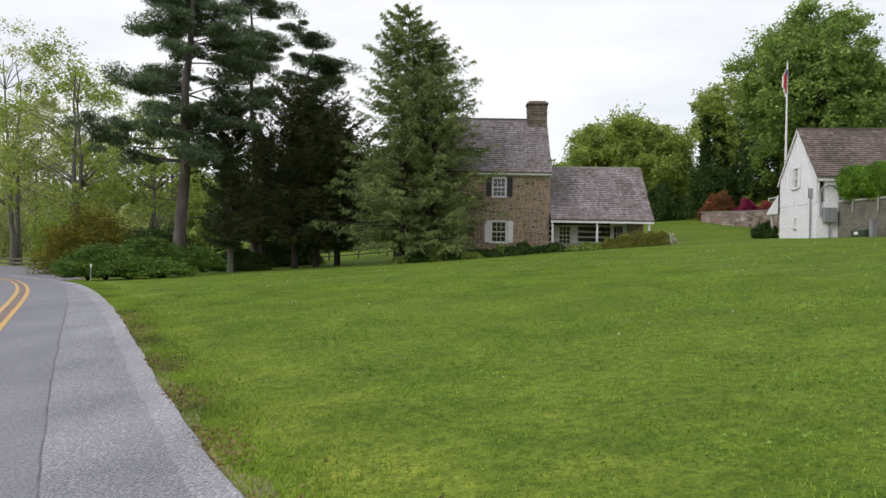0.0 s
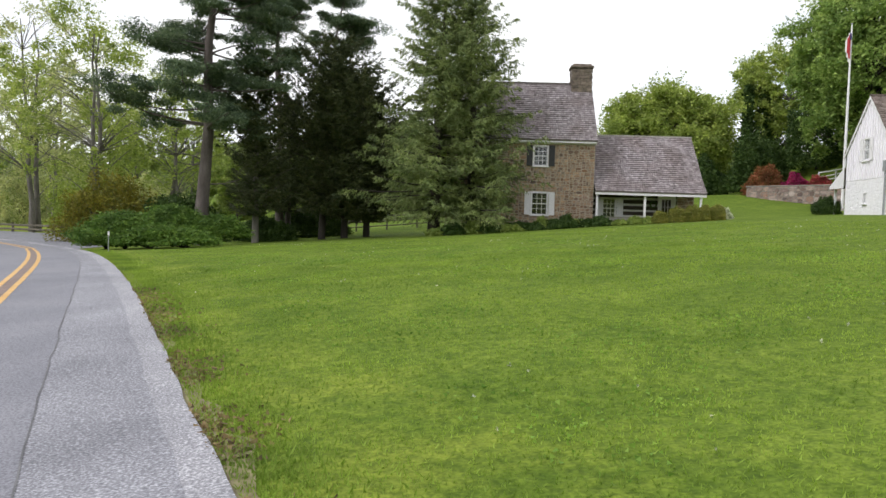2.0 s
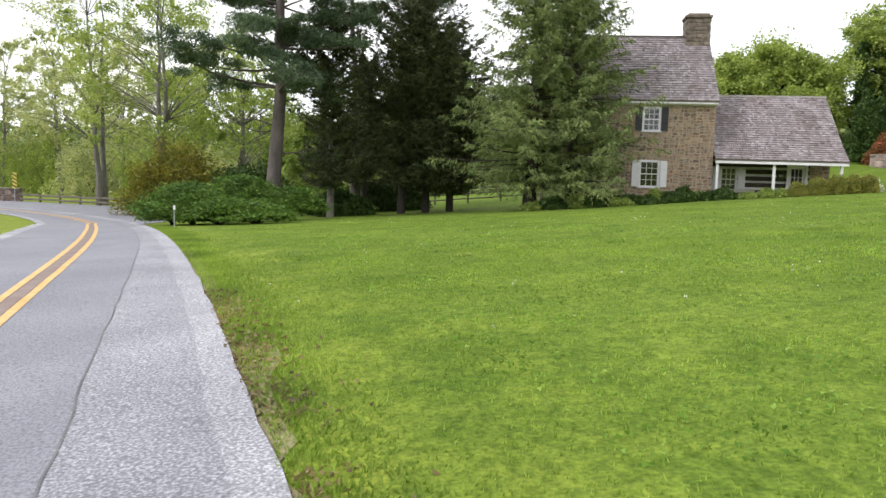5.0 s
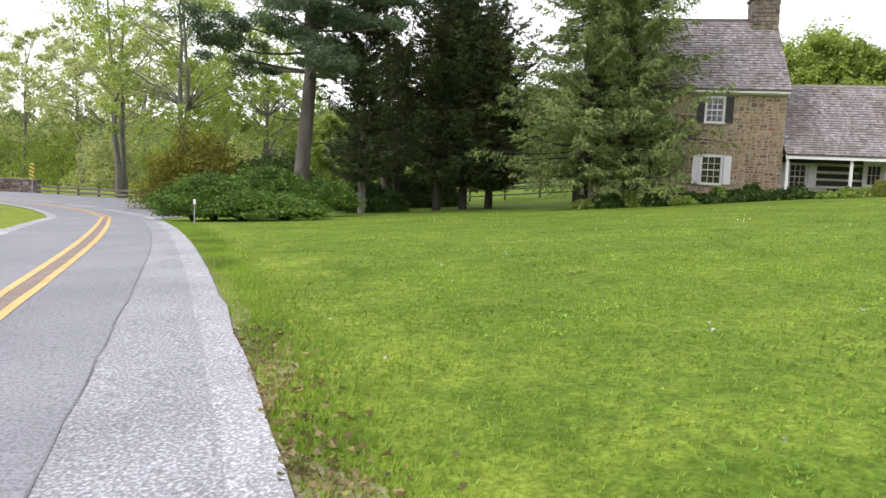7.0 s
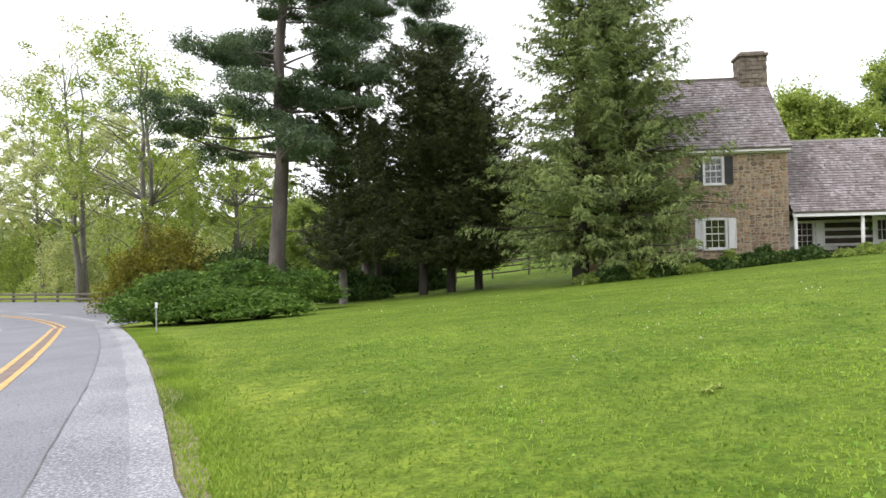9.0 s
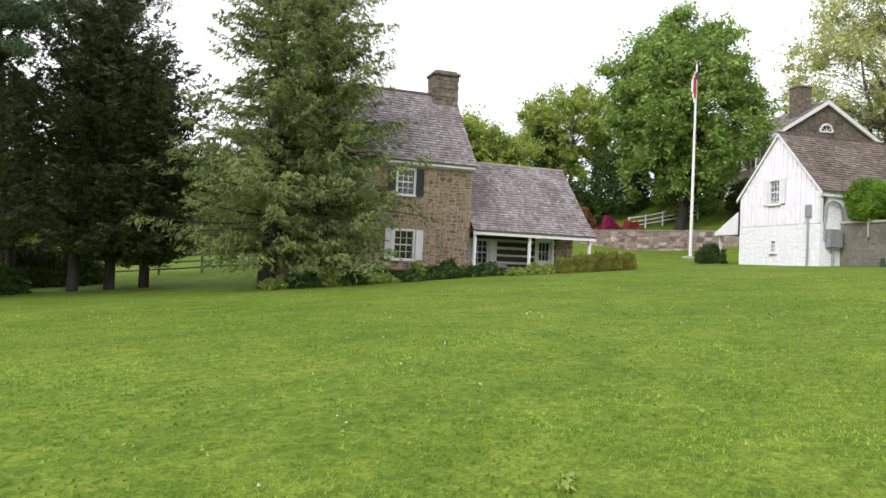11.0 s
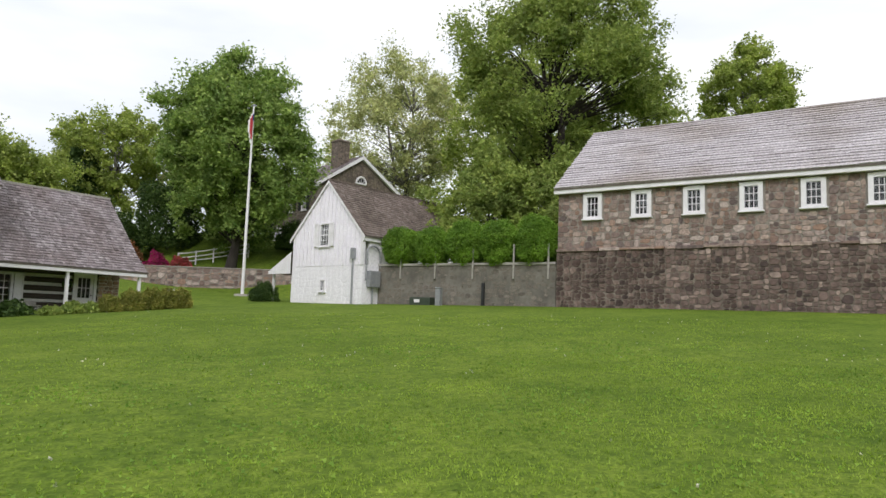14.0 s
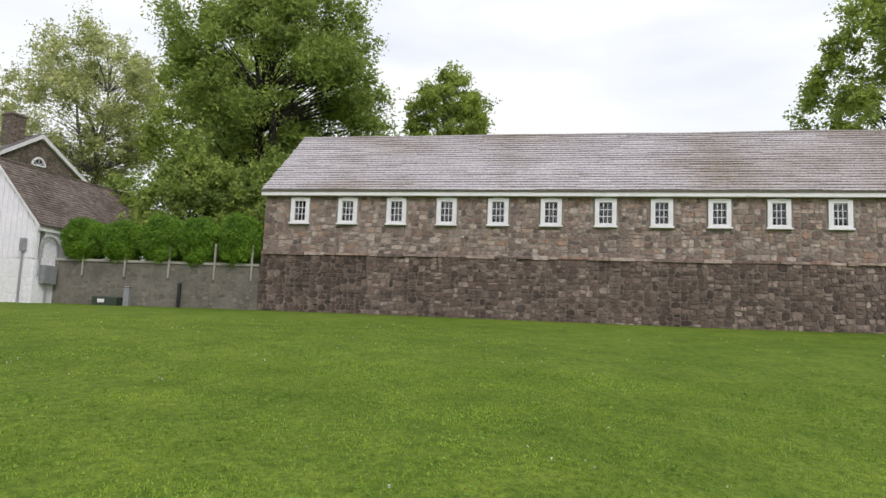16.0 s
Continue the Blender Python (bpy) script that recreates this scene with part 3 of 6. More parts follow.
def window(parent, x0, x1, z0, z1, y, cols, rows, frame_mat=None, border=0.09, sill=True, sash=True, curtain=False):
    """A sash window in an opening: frame, sill, glazing bars, panes."""
    fm = frame_mat or WHITE
    w = new("window")
    w.parent = parent
    b = Build()
    yo, yi = y - 0.035, y + 0.10
    b.soft_box(x0 - 0.02, x0 + border, yo, yi, z0, z1).soft_box(x1 - border, x1 + 0.02, yo, yi, z0, z1)
    b.soft_box(x0 + border, x1 - border, yo, yi, z1 - border, z1 + 0.02).soft_box(x0 + border, x1 - border, yo, yi, z0, z0 + border * 0.7)
    part("frame", b, fm, w, "white painted window frame")
    ix0, ix1, iz0, iz1 = x0 + border, x1 - border, z0 + border * 0.7, z1 - border
    bars = Build()
    mid = (iz0 + iz1) / 2
    for i in range(1, cols):
        xx = ix0 + (ix1 - ix0) * i / cols
        bars.box(xx - 0.012, xx + 0.012, y + 0.02, y + 0.055, iz0, iz1)
    for i in range(1, rows):
        zz = iz0 + (iz1 - iz0) * i / rows
        t = 0.028 if sash and i * 2 == rows else 0.012
        bars.box(ix0, ix1, y + 0.018, y + 0.057, zz - t, zz + t)
    part("glazing_bar", bars, fm, w)
    for i in range(cols):
        for j in range(rows):
            pw, ph = (ix1 - ix0) / cols, (iz1 - iz0) / rows
            g = part("pane", Build().box(ix0 + i * pw + 0.008, ix0 + (i + 1) * pw - 0.008, y + 0.035, y + 0.041, iz0 + j * ph + 0.008, iz0 + (j + 1) * ph - 0.008), GLASS, w)
            g.visible_shadow = False
    if curtain:
        part("curtain", Build().box(ix0, ix1, y + 0.14, y + 0.15, mid, iz1), CURTAIN, w, "pale curtain behind the glass")
    if sill:
        part("sill", Build().soft_box(x0 - 0.07, x1 + 0.07, y - 0.10, y + 0.08, z0 - 0.07, z0 - 0.004), fm, w)
    return w


def shutter(parent, x0, x1, z0, z1, y, mat, label):
    """A panelled shutter laid open against the wall."""
    b = Build()
    b.box(x0, x1, y - 0.020, y, z0, z1)
    t = 0.055
    b.soft_box(x0, x0 + t, y - 0.045, y - 0.0205, z0, z1, 0.006).soft_box(x1 - t, x1, y - 0.045, y - 0.0205, z0, z1, 0.006)
    zm = z0 + (z1 - z0) * 0.55
    for a, c in ((z0, z0 + t), (zm - t / 2, zm + t / 2), (z1 - t, z1)):
        b.soft_box(x0 + t, x1 - t, y - 0.043, y - 0.0205, a, c, 0.006)
    return part("shutter", b, mat, parent, label)


def chimney(parent, x0, x1, y0, y1, z0, z1, mat_j, mortar, seed):
    c = part("chimney", Build().box(x0 + 0.04, x1 - 0.04, y0 + 0.04, y1 - 0.04, z0, z1), mortar, parent, "stone chimney with a projecting cap")
    b = Build()
    rng = random.Random(seed)
    zz = z0
    while zz < z1 - 0.05:
        h = min(rng.uniform(0.14, 0.24), z1 - zz)
        for side in range(4):
            a, e = (x0, x1) if side % 2 == 0 else (y0, y1)
            p = a
            while p < e - 0.04:
                w = min(rng.uniform(0.18, 0.5), e - p)
                d = rng.uniform(0.0, 0.035)
                q0, q1, r0, r1 = p + 0.008, p + w - 0.008, zz + 0.008, zz + h - 0.008
                if side == 0:
                    b.box(q0, q1, y0 - d, y0 + 0.05, r0, r1)
                elif side == 2:
                    b.box(q0, q1, y1 - 0.05, y1 + d, r0, r1)
                elif side == 1:
                    b.box(x1 - 0.05, x1 + d, q0, q1, r0, r1)
                else:
                    b.box(x0 - d, x0 + 0.05, q0, q1, r0, r1)
                p += w
        zz += h
    ob = part("stones", b, mat_j, c)
    ob["kind"] = "stuff"
    part("cap", Build().soft_box(x0 - 0.09, x1 + 0.09, y0 - 0.09, y1 + 0.09, z1, z1 + 0.16, 0.03).soft_box(x0 + 0.05, x1 - 0.05, y0 + 0.05, y1 - 0.05, z1 + 0.16, z1 + 0.28, 0.03), mat_j, c)


# ---- the stone house with its log wing ----
HOUSE = thing("stone_house", pose(12.83, 46.84, 0, 0, 0, -13), "two-storey brown fieldstone house with grey wooden shingle roof", "house")
HW, HD, HB, HE, HR = 9.05, 6.2, 0.2, 6.05, 10.2
win_low, win_up = (5.25, 6.30, 1.62, 3.02), (5.30, 6.22, 4.60, 5.86)
win_far = (1.3, 2.35, 1.62, 3.02)
holes = [win_low, win_up, win_far]
front = part("wall", wall_with_holes(0, HW, HB, HE, 0.0, 0.45, holes), MORTAR, HOUSE, "rubble wall of brown fieldstone in lime mortar")
part("wall", Build().box(0, HW, HD - 0.45, HD, HB, HE), MORTAR, HOUSE)
for xx in (0.0, HW - 0.45):
    part("gable_wall", Build().add([(xx, 0.45, HB), (xx + 0.45, 0.45, HB), (xx + 0.45, HD - 0.45, HB), (xx, HD - 0.45, HB), (xx, 0.45, HE), (xx + 0.45, 0.45, HE), (xx + 0.45, HD - 0.45, HE), (xx, HD - 0.45, HE), (xx, HD / 2, HR - 0.25), (xx + 0.45, HD / 2, HR - 0.25)],
         [(0, 3, 7, 8, 4), (1, 5, 9, 6, 2), (0, 4, 5, 1), (3, 2, 6, 7), (4, 8, 9, 5), (7, 6, 9, 8), (0, 1, 2, 3)]), MORTAR, HOUSE)
# added floors and backing, unseen; room shade put into their near-black colour
part("floor", Build().box(0.5, HW - 0.5, 0.5, HD - 0.5, 0.6, 0.8).box(0.5, HW - 0.5, 0.5, HD - 0.5, 3.5, 3.7), SHADE_BLACK, HOUSE)
part("partition", Build().box(0.5, HW - 0.5, 2.4, 2.5, 0.8, 5.9), SHADE_BLACK, HOUSE)
lay_stones(front, stone_cells(0, HW, HB, HE - 0.12, 0.215, [(h[0] - 0.06, h[1] + 0.06, h[2] - 0.1, h[3] + 0.05) for h in holes], 11, 1.5), 0.0, FIELDSTONE, FIELDSTONE_J, 0.04, 0.03, 300, lambda c: -c[0], 3)
for h, mat, lab, cur in ((win_low, WHITE, "white panelled shutter folded open", False), (win_up, BLACK_PAINT, "black panelled shutter folded open", False), (win_far, WHITE, "white panelled shutter folded open", False)):
    window(HOUSE, *h, -0.02, 3, 4, curtain=cur)
    wd = 0.34
    shutter(HOUSE, h[0] - wd - 0.05, h[0] - 0.04, h[2], h[3], -0.075, mat, lab)
    shutter(HOUSE, h[1] + 0.04, h[1] + wd + 0.05, h[2], h[3], -0.075, mat, lab)
slope = (HR - HE) / (HD / 2 + 0.0)
part("cornice", Build().soft_box(-0.05, HW + 0.05, -0.34, -0.004, HE - 0.04, HE + 0.14, 0.02).soft_box(-0.05, HW + 0.05, -0.16, -0.006, HE - 0.09, HE - 0.042, 0.01), WHITE, HOUSE, "white painted wooden cornice")
shingle_roof(HOUSE, -0.12, HW + 0.10, [(-0.37, HE + 0.14), (-0.02, HE + 0.52), (HD / 2, HR)], SHINGLE, 0.19, 0.16, 5)
shingle_roof(HOUSE, -0.12, HW + 0.10, [(HD + 0.45, HE + 0.12), (HD + 0.02, HE + 0.52), (HD / 2, HR)], SHINGLE, 0.38, 0.4, 6)
part("ridge_cap", Build().box(-0.12, HW + 0.1, HD / 2 - 0.12, HD / 2 + 0.12, HR - 0.06, HR + 0.03), ROOF_DECK, HOUSE)
chimney(HOUSE, HW - 1.24, HW + 0.04, HD / 2 - 0.55, HD / 2 + 0.5, HR - 1.1, HR + 0.92, DARKSTONE_J, BARN_MORTAR, 8)

WING = thing("log_house", pose(21.65, 44.49, 0, 0, 0, -13), "low log house with white chinking, porch and grey shingle roof", "house")
WW, WR, WE, WB = 6.55, 6.98, 3.06, 0.85
shingle_roof(WING, -0.03, WW + 0.1, [(-0.12, WE + 0.12), (0.9, WE + 0.98), (3.75, WR)], SHINGLE, 0.19, 0.16, 15)
shingle_roof(WING, -0.03, WW + 0.1, [(7.6, WE + 0.12), (6.6, WE + 0.98), (3.75, WR)], SHINGLE, 0.38, 0.4, 16)
part("ridge_board", Build().box(0, WW + 0.12, 3.66, 3.84, WR - 0.05, WR + 0.035), GREYWOOD, WING)
part("fascia", Build().soft_box(-0.02, WW + 0.08, -0.10, -0.02, WE - 0.10, WE + 0.10, 0.01), WHITE, WING, "white painted eave board")
# shade under the porch roof put into the ceiling's near-black colour
part("porch_ceiling", Build().add([(0, -0.02, WE + 0.02), (WW, -0.02, WE + 0.02), (WW, 1.95, WE + 0.9), (0, 1.95, WE + 0.9), (0, -0.02, WE - 0.02), (WW, -0.02, WE - 0.02), (WW, 1.95, WE + 0.86), (0, 1.95, WE + 0.86)],
     [(0, 1, 2, 3), (7, 6, 5, 4), (0, 4, 5, 1), (2, 6, 7, 3), (0, 3, 7, 4), (1, 5, 6, 2)]), SHADE_BLACK, WING)
PF = 1.05
part("porch_floor", Build().box(0.02, WW - 0.05, 0.0, 1.95, PF - 0.35, PF), RAILWOOD, WING)
for xx in (0.12, 3.0, 6.35):
    p = part("porch_post", Build().soft_box(xx - 0.06, xx + 0.06, 0.02, 0.14, PF, WE - 0.02, 0.015), WHITE, WING, "square white porch post")
LY = 2.0
door, lwin = (4.35, 5.25, PF + 0.02, 3.0), (0.75, 1.65, 1.55, 2.85)
logwall = part("log_wall", wall_with_holes(0, 5.45, PF, 3.95, LY + 0.05, LY + 0.3, [door, lwin]), CHINK, WING, "log wall with wide white chinking")
zz, r = PF + 0.02, random.Random(4)
while zz < 3.7:
    h = r.uniform(0.22, 0.27)
    spans = [(0, 5.45)]
    for hole in (door, lwin):
        if zz < hole[3] and zz + h > hole[2]:
            spans = [s for a, c in spans for s in ((a, min(c, hole[0])), (max(a, hole[1]), c)) if s[1] - s[0] > 0.05]
    for a, c in spans:
        part("log", Build().soft_box(a, c, LY - 0.05 - r.uniform(0, 0.02), LY + 0.06, zz, zz + h, 0.04), LOG, logwall)
    zz += h + r.uniform(0.12, 0.15)
pier = part("stone_pier", Build().box(5.47, WW - 0.06, LY - 0.03, LY + 0.45, WB, 4.3), MORTAR, WING, "brown stone pier at the log house's corner")
lay_stones(pier, stone_cells(5.47, WW - 0.06, WB, 4.0, 0.24, [], 31), LY - 0.03, FIELDSTONE, FIELDSTONE_J, 0.04, 0.025, 300, None, 9)
part("end_wall", Build().add([(WW - 0.35, LY + 0.46, WB), (WW - 0.06, LY + 0.46, WB), (WW - 0.06, 7.4, WB), (WW - 0.35, 7.4, WB), (WW - 0.35, LY + 0.46, 4.9), (WW - 0.06, LY + 0.46, 4.9), (WW - 0.06, 7.4, WE), (WW - 0.35, 7.4, WE), (WW - 0.35, 3.75, WR - 0.15), (WW - 0.06, 3.75, WR - 0.15)],
     [(0, 3, 7, 8, 4), (1, 5, 9, 6, 2), (0, 4, 5, 1), (3, 2, 6, 7), (4, 8, 9, 5), (7, 6, 9, 8), (0, 1, 2, 3)]), MORTAR, WING)
part("wall", Build().box(0, WW - 0.36, 7.1, 7.4, WB, WE), MORTAR, WING)
# added near-black sheet behind the log wall so its panes look unlit
part("partition", Build().box(0.05, WW - 0.4, 3.6, 3.7, PF, 6.4), SHADE_BLACK, WING)
window(WING, *lwin, LY - 0.04, 3, 4)
shutter(WING, lwin[0] - 0.42, lwin[0] - 0.03, lwin[2], lwin[3], LY - 0.09, WHITE, "white panelled shutter folded open")
shutter(WING, lwin[1] + 0.03, lwin[1] + 0.42, lwin[2], lwin[3], LY - 0.09, WHITE, "white panelled shutter folded open")
dr = new("door")
dr.parent = WING
dr["label"] = "white framed door with a glazed upper half"
x0, x1, z0, z1 = door
part("frame", Build().soft_box(x0 - 0.1, x0 + 0.03, LY - 0.09, LY + 0.1, z0, z1 + 0.1).soft_box(x1 - 0.03, x1 + 0.1, LY - 0.09, LY + 0.1, z0, z1 + 0.1).soft_box(x0 + 0.03, x1 - 0.03, LY - 0.09, LY + 0.1, z1 - 0.02, z1 + 0.1), WHITE, dr)
part("leaf", wall_with_holes(x0 + 0.03, x1 - 0.03, z0, z1 - 0.02, LY, LY + 0.05, [(x0 + 0.16, x1 - 0.16, z0 + 0.85, z1 - 0.17)]), WHITE, dr)
bars = Build()
for i in (1, 2):
    bars.box(x0 + 0.16 + 0.193 * i - 0.012, x0 + 0.16 + 0.193 * i + 0.012, LY + 0.005, LY + 0.045, z0 + 0.85, z1 - 0.17)
bars.box(x0 + 0.16, x1 - 0.16, LY + 0.005, LY + 0.045, z0 + 1.29, z0 + 1.32)
part("glazing_bar", bars, WHITE, dr)
g = part("pane", Build().box(x0 + 0.16, x1 - 0.16, LY + 0.02, LY + 0.026, z0 + 0.85, z1 - 0.17), GLASS, dr)
g.visible_shadow = False
part("handle", Build().soft_box(x1 - 0.13, x1 - 0.09, LY - 0.06, LY - 0.002, z0 + 0.95, z0 + 1.0), BLACK_PAINT, dr, "small black door handle")

wreath = Build()
ring = [(math.cos(a) * 0.19, 0, math.sin(a) * 0.19) for a in np.linspace(0, 2 * math.pi, 15)]
wreath.tube(ring, [0.05 + 0.012 * (i % 2) for i in range(15)], 6, False)
single("wreath", wreath, LEAF_DARK, "dark green wreath hung on the log wall by the door", "wreath", m=WING.matrix_world @ pose(3.95, LY - 0.11, 2.5))

bench = thing("porch_bench", WING.matrix_world @ pose(0.45, 1.45, PF), "grey weathered wooden bench on the porch", "bench")
part("seat", Build().soft_box(0, 2.1, -0.25, 0.2, 0.40, 0.45), GREYWOOD, bench)
part("backrest", Build().soft_box(0, 2.1, 0.2, 0.25, 0.45, 0.62), GREYWOOD, bench)
for xx in (0.1, 1.95):
    for yy in (-0.22, 0.12):
        part("leg", Build().box(xx, xx + 0.06, yy, yy + 0.06, 0, 0.40), GREYWOOD, bench)
hatch = thing("cellar_hatch", WING.matrix_world @ pose(0.25, -0.75, 0.82), "sloping grey wooden cellar hatch before the porch", "hatch")
part("lid", Build().add([(0, 0, 0.62), (0, 0.7, 0.62), (1.3, 0.7, 0.12), (1.3, 0, 0.12), (0, 0, 0.67), (0, 0.7, 0.67), (1.3, 0.7, 0.17), (1.3, 0, 0.17)], [(0, 1, 2, 3), (7, 6, 5, 4), (0, 4, 5, 1), (1, 5, 6, 2), (2, 6, 7, 3), (3, 7, 4, 0)]), GREYWOOD, hatch)
part("side", Build().prism([(0.02, 0), (1.28, 0), (1.28, 0.115), (0.02, 0.6)], 0.02, 0.08), RAILWOOD, hatch)

# ---- the white house ----
WH = thing("white_house", pose(34.55, 39.30, 0, 0, 0, -106.9), "small white house, board and batten above whitewashed stone", "house")
GW, GB, GE, GA, GL = 5.33, 1.9, 5.55, 8.40, 8.3
GM = GW / 2
lowwin = (2.30, 2.68, 2.72, 3.32)
upwin = (2.12, 2.86, 5.02, 6.22)
lower = part("lower_wall", wall_with_holes(0, GW, GB, 4.05, 0, 0.4, [lowwin]), WHITEWASH, WH, "whitewashed rough stone lower wall")
# rough coat of whitewashed stones
cells = stone_cells(0, GW, GB, 4.0, 0.34, [(lowwin[0] - 0.05, lowwin[1] + 0.05, lowwin[2] - 0.06, lowwin[3] + 0.05)], 21, 1.7)
lay_stones(lower, cells, 0.0, WHITEWASH, WHITEWASH, 0.016, -0.015, 300, None, 5)


def gable_top(x):
    return GE + (GA - GE) * (1 - abs(x - GM) / GM)


# near-black sheet behind the board gaps paints the battens' shadow lines
back = part("gable_sheathing", Build().add([(0.05, 0.06, 4.05), (upwin[0], 0.06, 4.05), (upwin[0], 0.06, gable_top(upwin[0]) - 0.05), (0.05, 0.06, GE)], [(0, 1, 2, 3)])
     .add([(upwin[1], 0.06, 4.05), (GW - 0.05, 0.06, 4.05), (GW - 0.05, 0.06, GE), (upwin[1], 0.06, gable_top(upwin[1]) - 0.05)], [(0, 1, 2, 3)])
     .add([(upwin[0], 0.06, 4.05), (upwin[1], 0.06, 4.05), (upwin[1], 0.06, upwin[2]), (upwin[0], 0.06, upwin[2])], [(0, 1, 2, 3)])
     .add([(upwin[0], 0.06, upwin[3]), (upwin[1], 0.06, upwin[3]), (upwin[1], 0.06, gable_top(upwin[1]) - 0.05), (GM, 0.06, GA - 0.05), (upwin[0], 0.06, gable_top(upwin[0]) - 0.05)], [(0, 1, 2, 3, 4)]), SHADE_BLACK, WH)
n_board = 18
bw = GW / n_board
for i in range(n_board):
    a, c = i * bw, (i + 1) * bw
    spans = [(4.02, None)]
    if a < upwin[1] and c > upwin[0]:
        spans = [(4.02, upwin[2]), (upwin[3], None)]
    for z0, z1 in spans:
        ta, tc = (z1, z1) if z1 else (gable_top(a + 0.024) - 0.03, gable_top(c - 0.024) - 0.03)
        part("board", Build().add([(a + 0.024, -0.02, z0), (c - 0.024, -0.02, z0), (c - 0.024, -0.02, tc), (a + 0.024, -0.02, ta), (a + 0.024, 0.03, z0), (c - 0.024, 0.03, z0), (c - 0.024, 0.03, tc), (a + 0.024, 0.03, ta)],
             [(0, 1, 2, 3), (7, 6, 5, 4), (0, 4, 5, 1), (1, 5, 6, 2), (2, 6, 7, 3), (3, 7, 4, 0)]), WHITE_BOARD, WH)
        if i:
            tb = z1 or gable_top(a) - 0.06
            part("batten", Build().soft_box(a - 0.018, a + 0.018, -0.06, -0.0205, z0, tb, 0.006), WHITE_BOARD, WH)
window(WH, *upwin, -0.03, 3, 4, border=0.07)
shutter(WH, upwin[0] - 0.36, upwin[0] - 0.04, upwin[2], upwin[3], -0.06, WHITE, "white panelled shutter folded open")
shutter(WH, upwin[1] + 0.04, upwin[1] + 0.36, upwin[2], upwin[3], -0.06, WHITE, "white panelled shutter folded open")
window(WH, *lowwin, -0.02, 2, 3, border=0.05)
for xx, openings in ((0.3, []), (GW, [(2.0, 2.5, 2.5, 3.3)])):
    sw = part("side_wall", wall_with_holes(0.4, GL, GB, 5.5, 0, 0.3, openings), WHITEWASH, WH, "whitewashed side wall")
    sw.matrix_local = Matrix.Translation((xx, 0, 0)) @ Matrix.Rotation(radians(90), 4, "Z")
part("back_wall", Build().prism([(0.3, GB), (GW - 0.3, GB), (GW - 0.3, GE - 0.1), (GM, GA - 0.3), (0.3, GE - 0.1)], GL - 0.3, GL), WHITEWASH, WH)
# unseen loft floor, coloured near-black for the gloom inside
part("loft_floor", Build().box(0.3, GW - 0.3, 0.4, GL - 0.3, 4.0, 4.1), SHADE_BLACK, WH)
RO = new("roof")
RO.parent = WH
RO["label"] = "brown weathered wooden shingle roof"
RO.matrix_local = Matrix.Translation((GM, 0, 0)) @ Matrix.Rotation(radians(90), 4, "Z")
half = GM + 0.16
shingle_roof(RO, -0.12, GL + 0.1, [(-half, GE - 0.10), (0, GA + 0.06)], SHINGLE_DARK, 0.17, 0.16, 25)
shingle_roof(RO, -0.12, GL + 0.1, [(half, GE - 0.10), (0, GA + 0.06)], SHINGLE_DARK, 0.17, 0.16, 26)
part("ridge_cap", Build().box(-0.13, GL + 0.1, -0.10, 0.10, GA + 0.03, GA + 0.10), SHINGLE_DARK, RO)
for s in (-1, 1):
    part("rake_board", Build().add([(GM + s * half, -0.12, GE - 0.28), (GM, -0.12, GA - 0.13), (GM, -0.12, GA + 0.02), (GM + s * half, -0.12, GE - 0.12), (GM + s * half, -0.07, GE - 0.28), (GM, -0.07, GA - 0.13), (GM, -0.07, GA + 0.02), (GM + s * half, -0.07, GE - 0.12)],
         [(0, 1, 2, 3), (7, 6, 5, 4), (0, 4, 5, 1), (1, 5, 6, 2), (2, 6, 7, 3), (3, 7, 4, 0)]), WHITE, WH, "white rake board")
part("eave_board", Build().soft_box(GW + 0.01, GW + 0.10, -0.1, GL, GE - 0.36, GE - 0.16, 0.01), WHITE, WH)
part("corner_board", Build().soft_box(GW - 0.14, GW + 0.012, -0.05, 0.12, 4.0, GE - 0.2, 0.01), WHITE, WH)
# lean-to porch on the far side
part("porch_roof", Build().add([(0.0, -0.1, 4.72), (-1.85, -0.1, 3.72), (-1.85, 5.0, 3.72), (0.0, 5.0, 4.72), (0.0, -0.1, 4.82), (-1.9, -0.1, 3.80), (-1.9, 5.0, 3.80), (0.0, 5.0, 4.82)], [(0, 1, 2, 3), (7, 6, 5, 4), (0, 4, 5, 1), (1, 5, 6, 2), (2, 6, 7, 3), (3, 7, 4, 0)]), SHINGLE_DARK, WH)
part("porch_gable", Build().prism([(-1.85, 3.66), (0.0, 3.66), (0.0, 4.80), (-1.85, 3.80)], -0.13, -0.105), WHITE, WH, "white boarded porch end")
for yy in (0.1, 4.6):
    part("porch_post", Build().soft_box(-1.75, -1.64, yy, yy + 0.11, 2.0, 3.68, 0.012), WHITE, WH, "square white porch post")
part("porch_step", Build().soft_box(-1.95, -0.02, -0.1, 4.9, 1.85, 2.1, 0.02), MORTAR, WH, "low stone porch step")
# service pipes
pipe = Build().tube([(4.72, -0.10, 2.0), (4.72, -0.10, 4.35)], [0.05, 0.05], 8)
part("conduit", pipe, METAL, WH, "grey painted conduit pipe")
part("meter_box", Build().soft_box(4.62, 4.86, -0.2, -0.05, 4.3, 4.85, 0.02), METAL, WH, "grey metal meter box")
arch = [(GW + 0.10, 0.15, 3.25), (GW + 0.10, 0.15, 4.6)] + [(GW + 0.10, 0.15 + 0.45 * (1 - math.cos(a)), 4.6 + 0.38 * math.sin(a)) for a in np.linspace(0.3, 2.9, 7)] + [(GW + 0.10, 1.15, 3.9)]
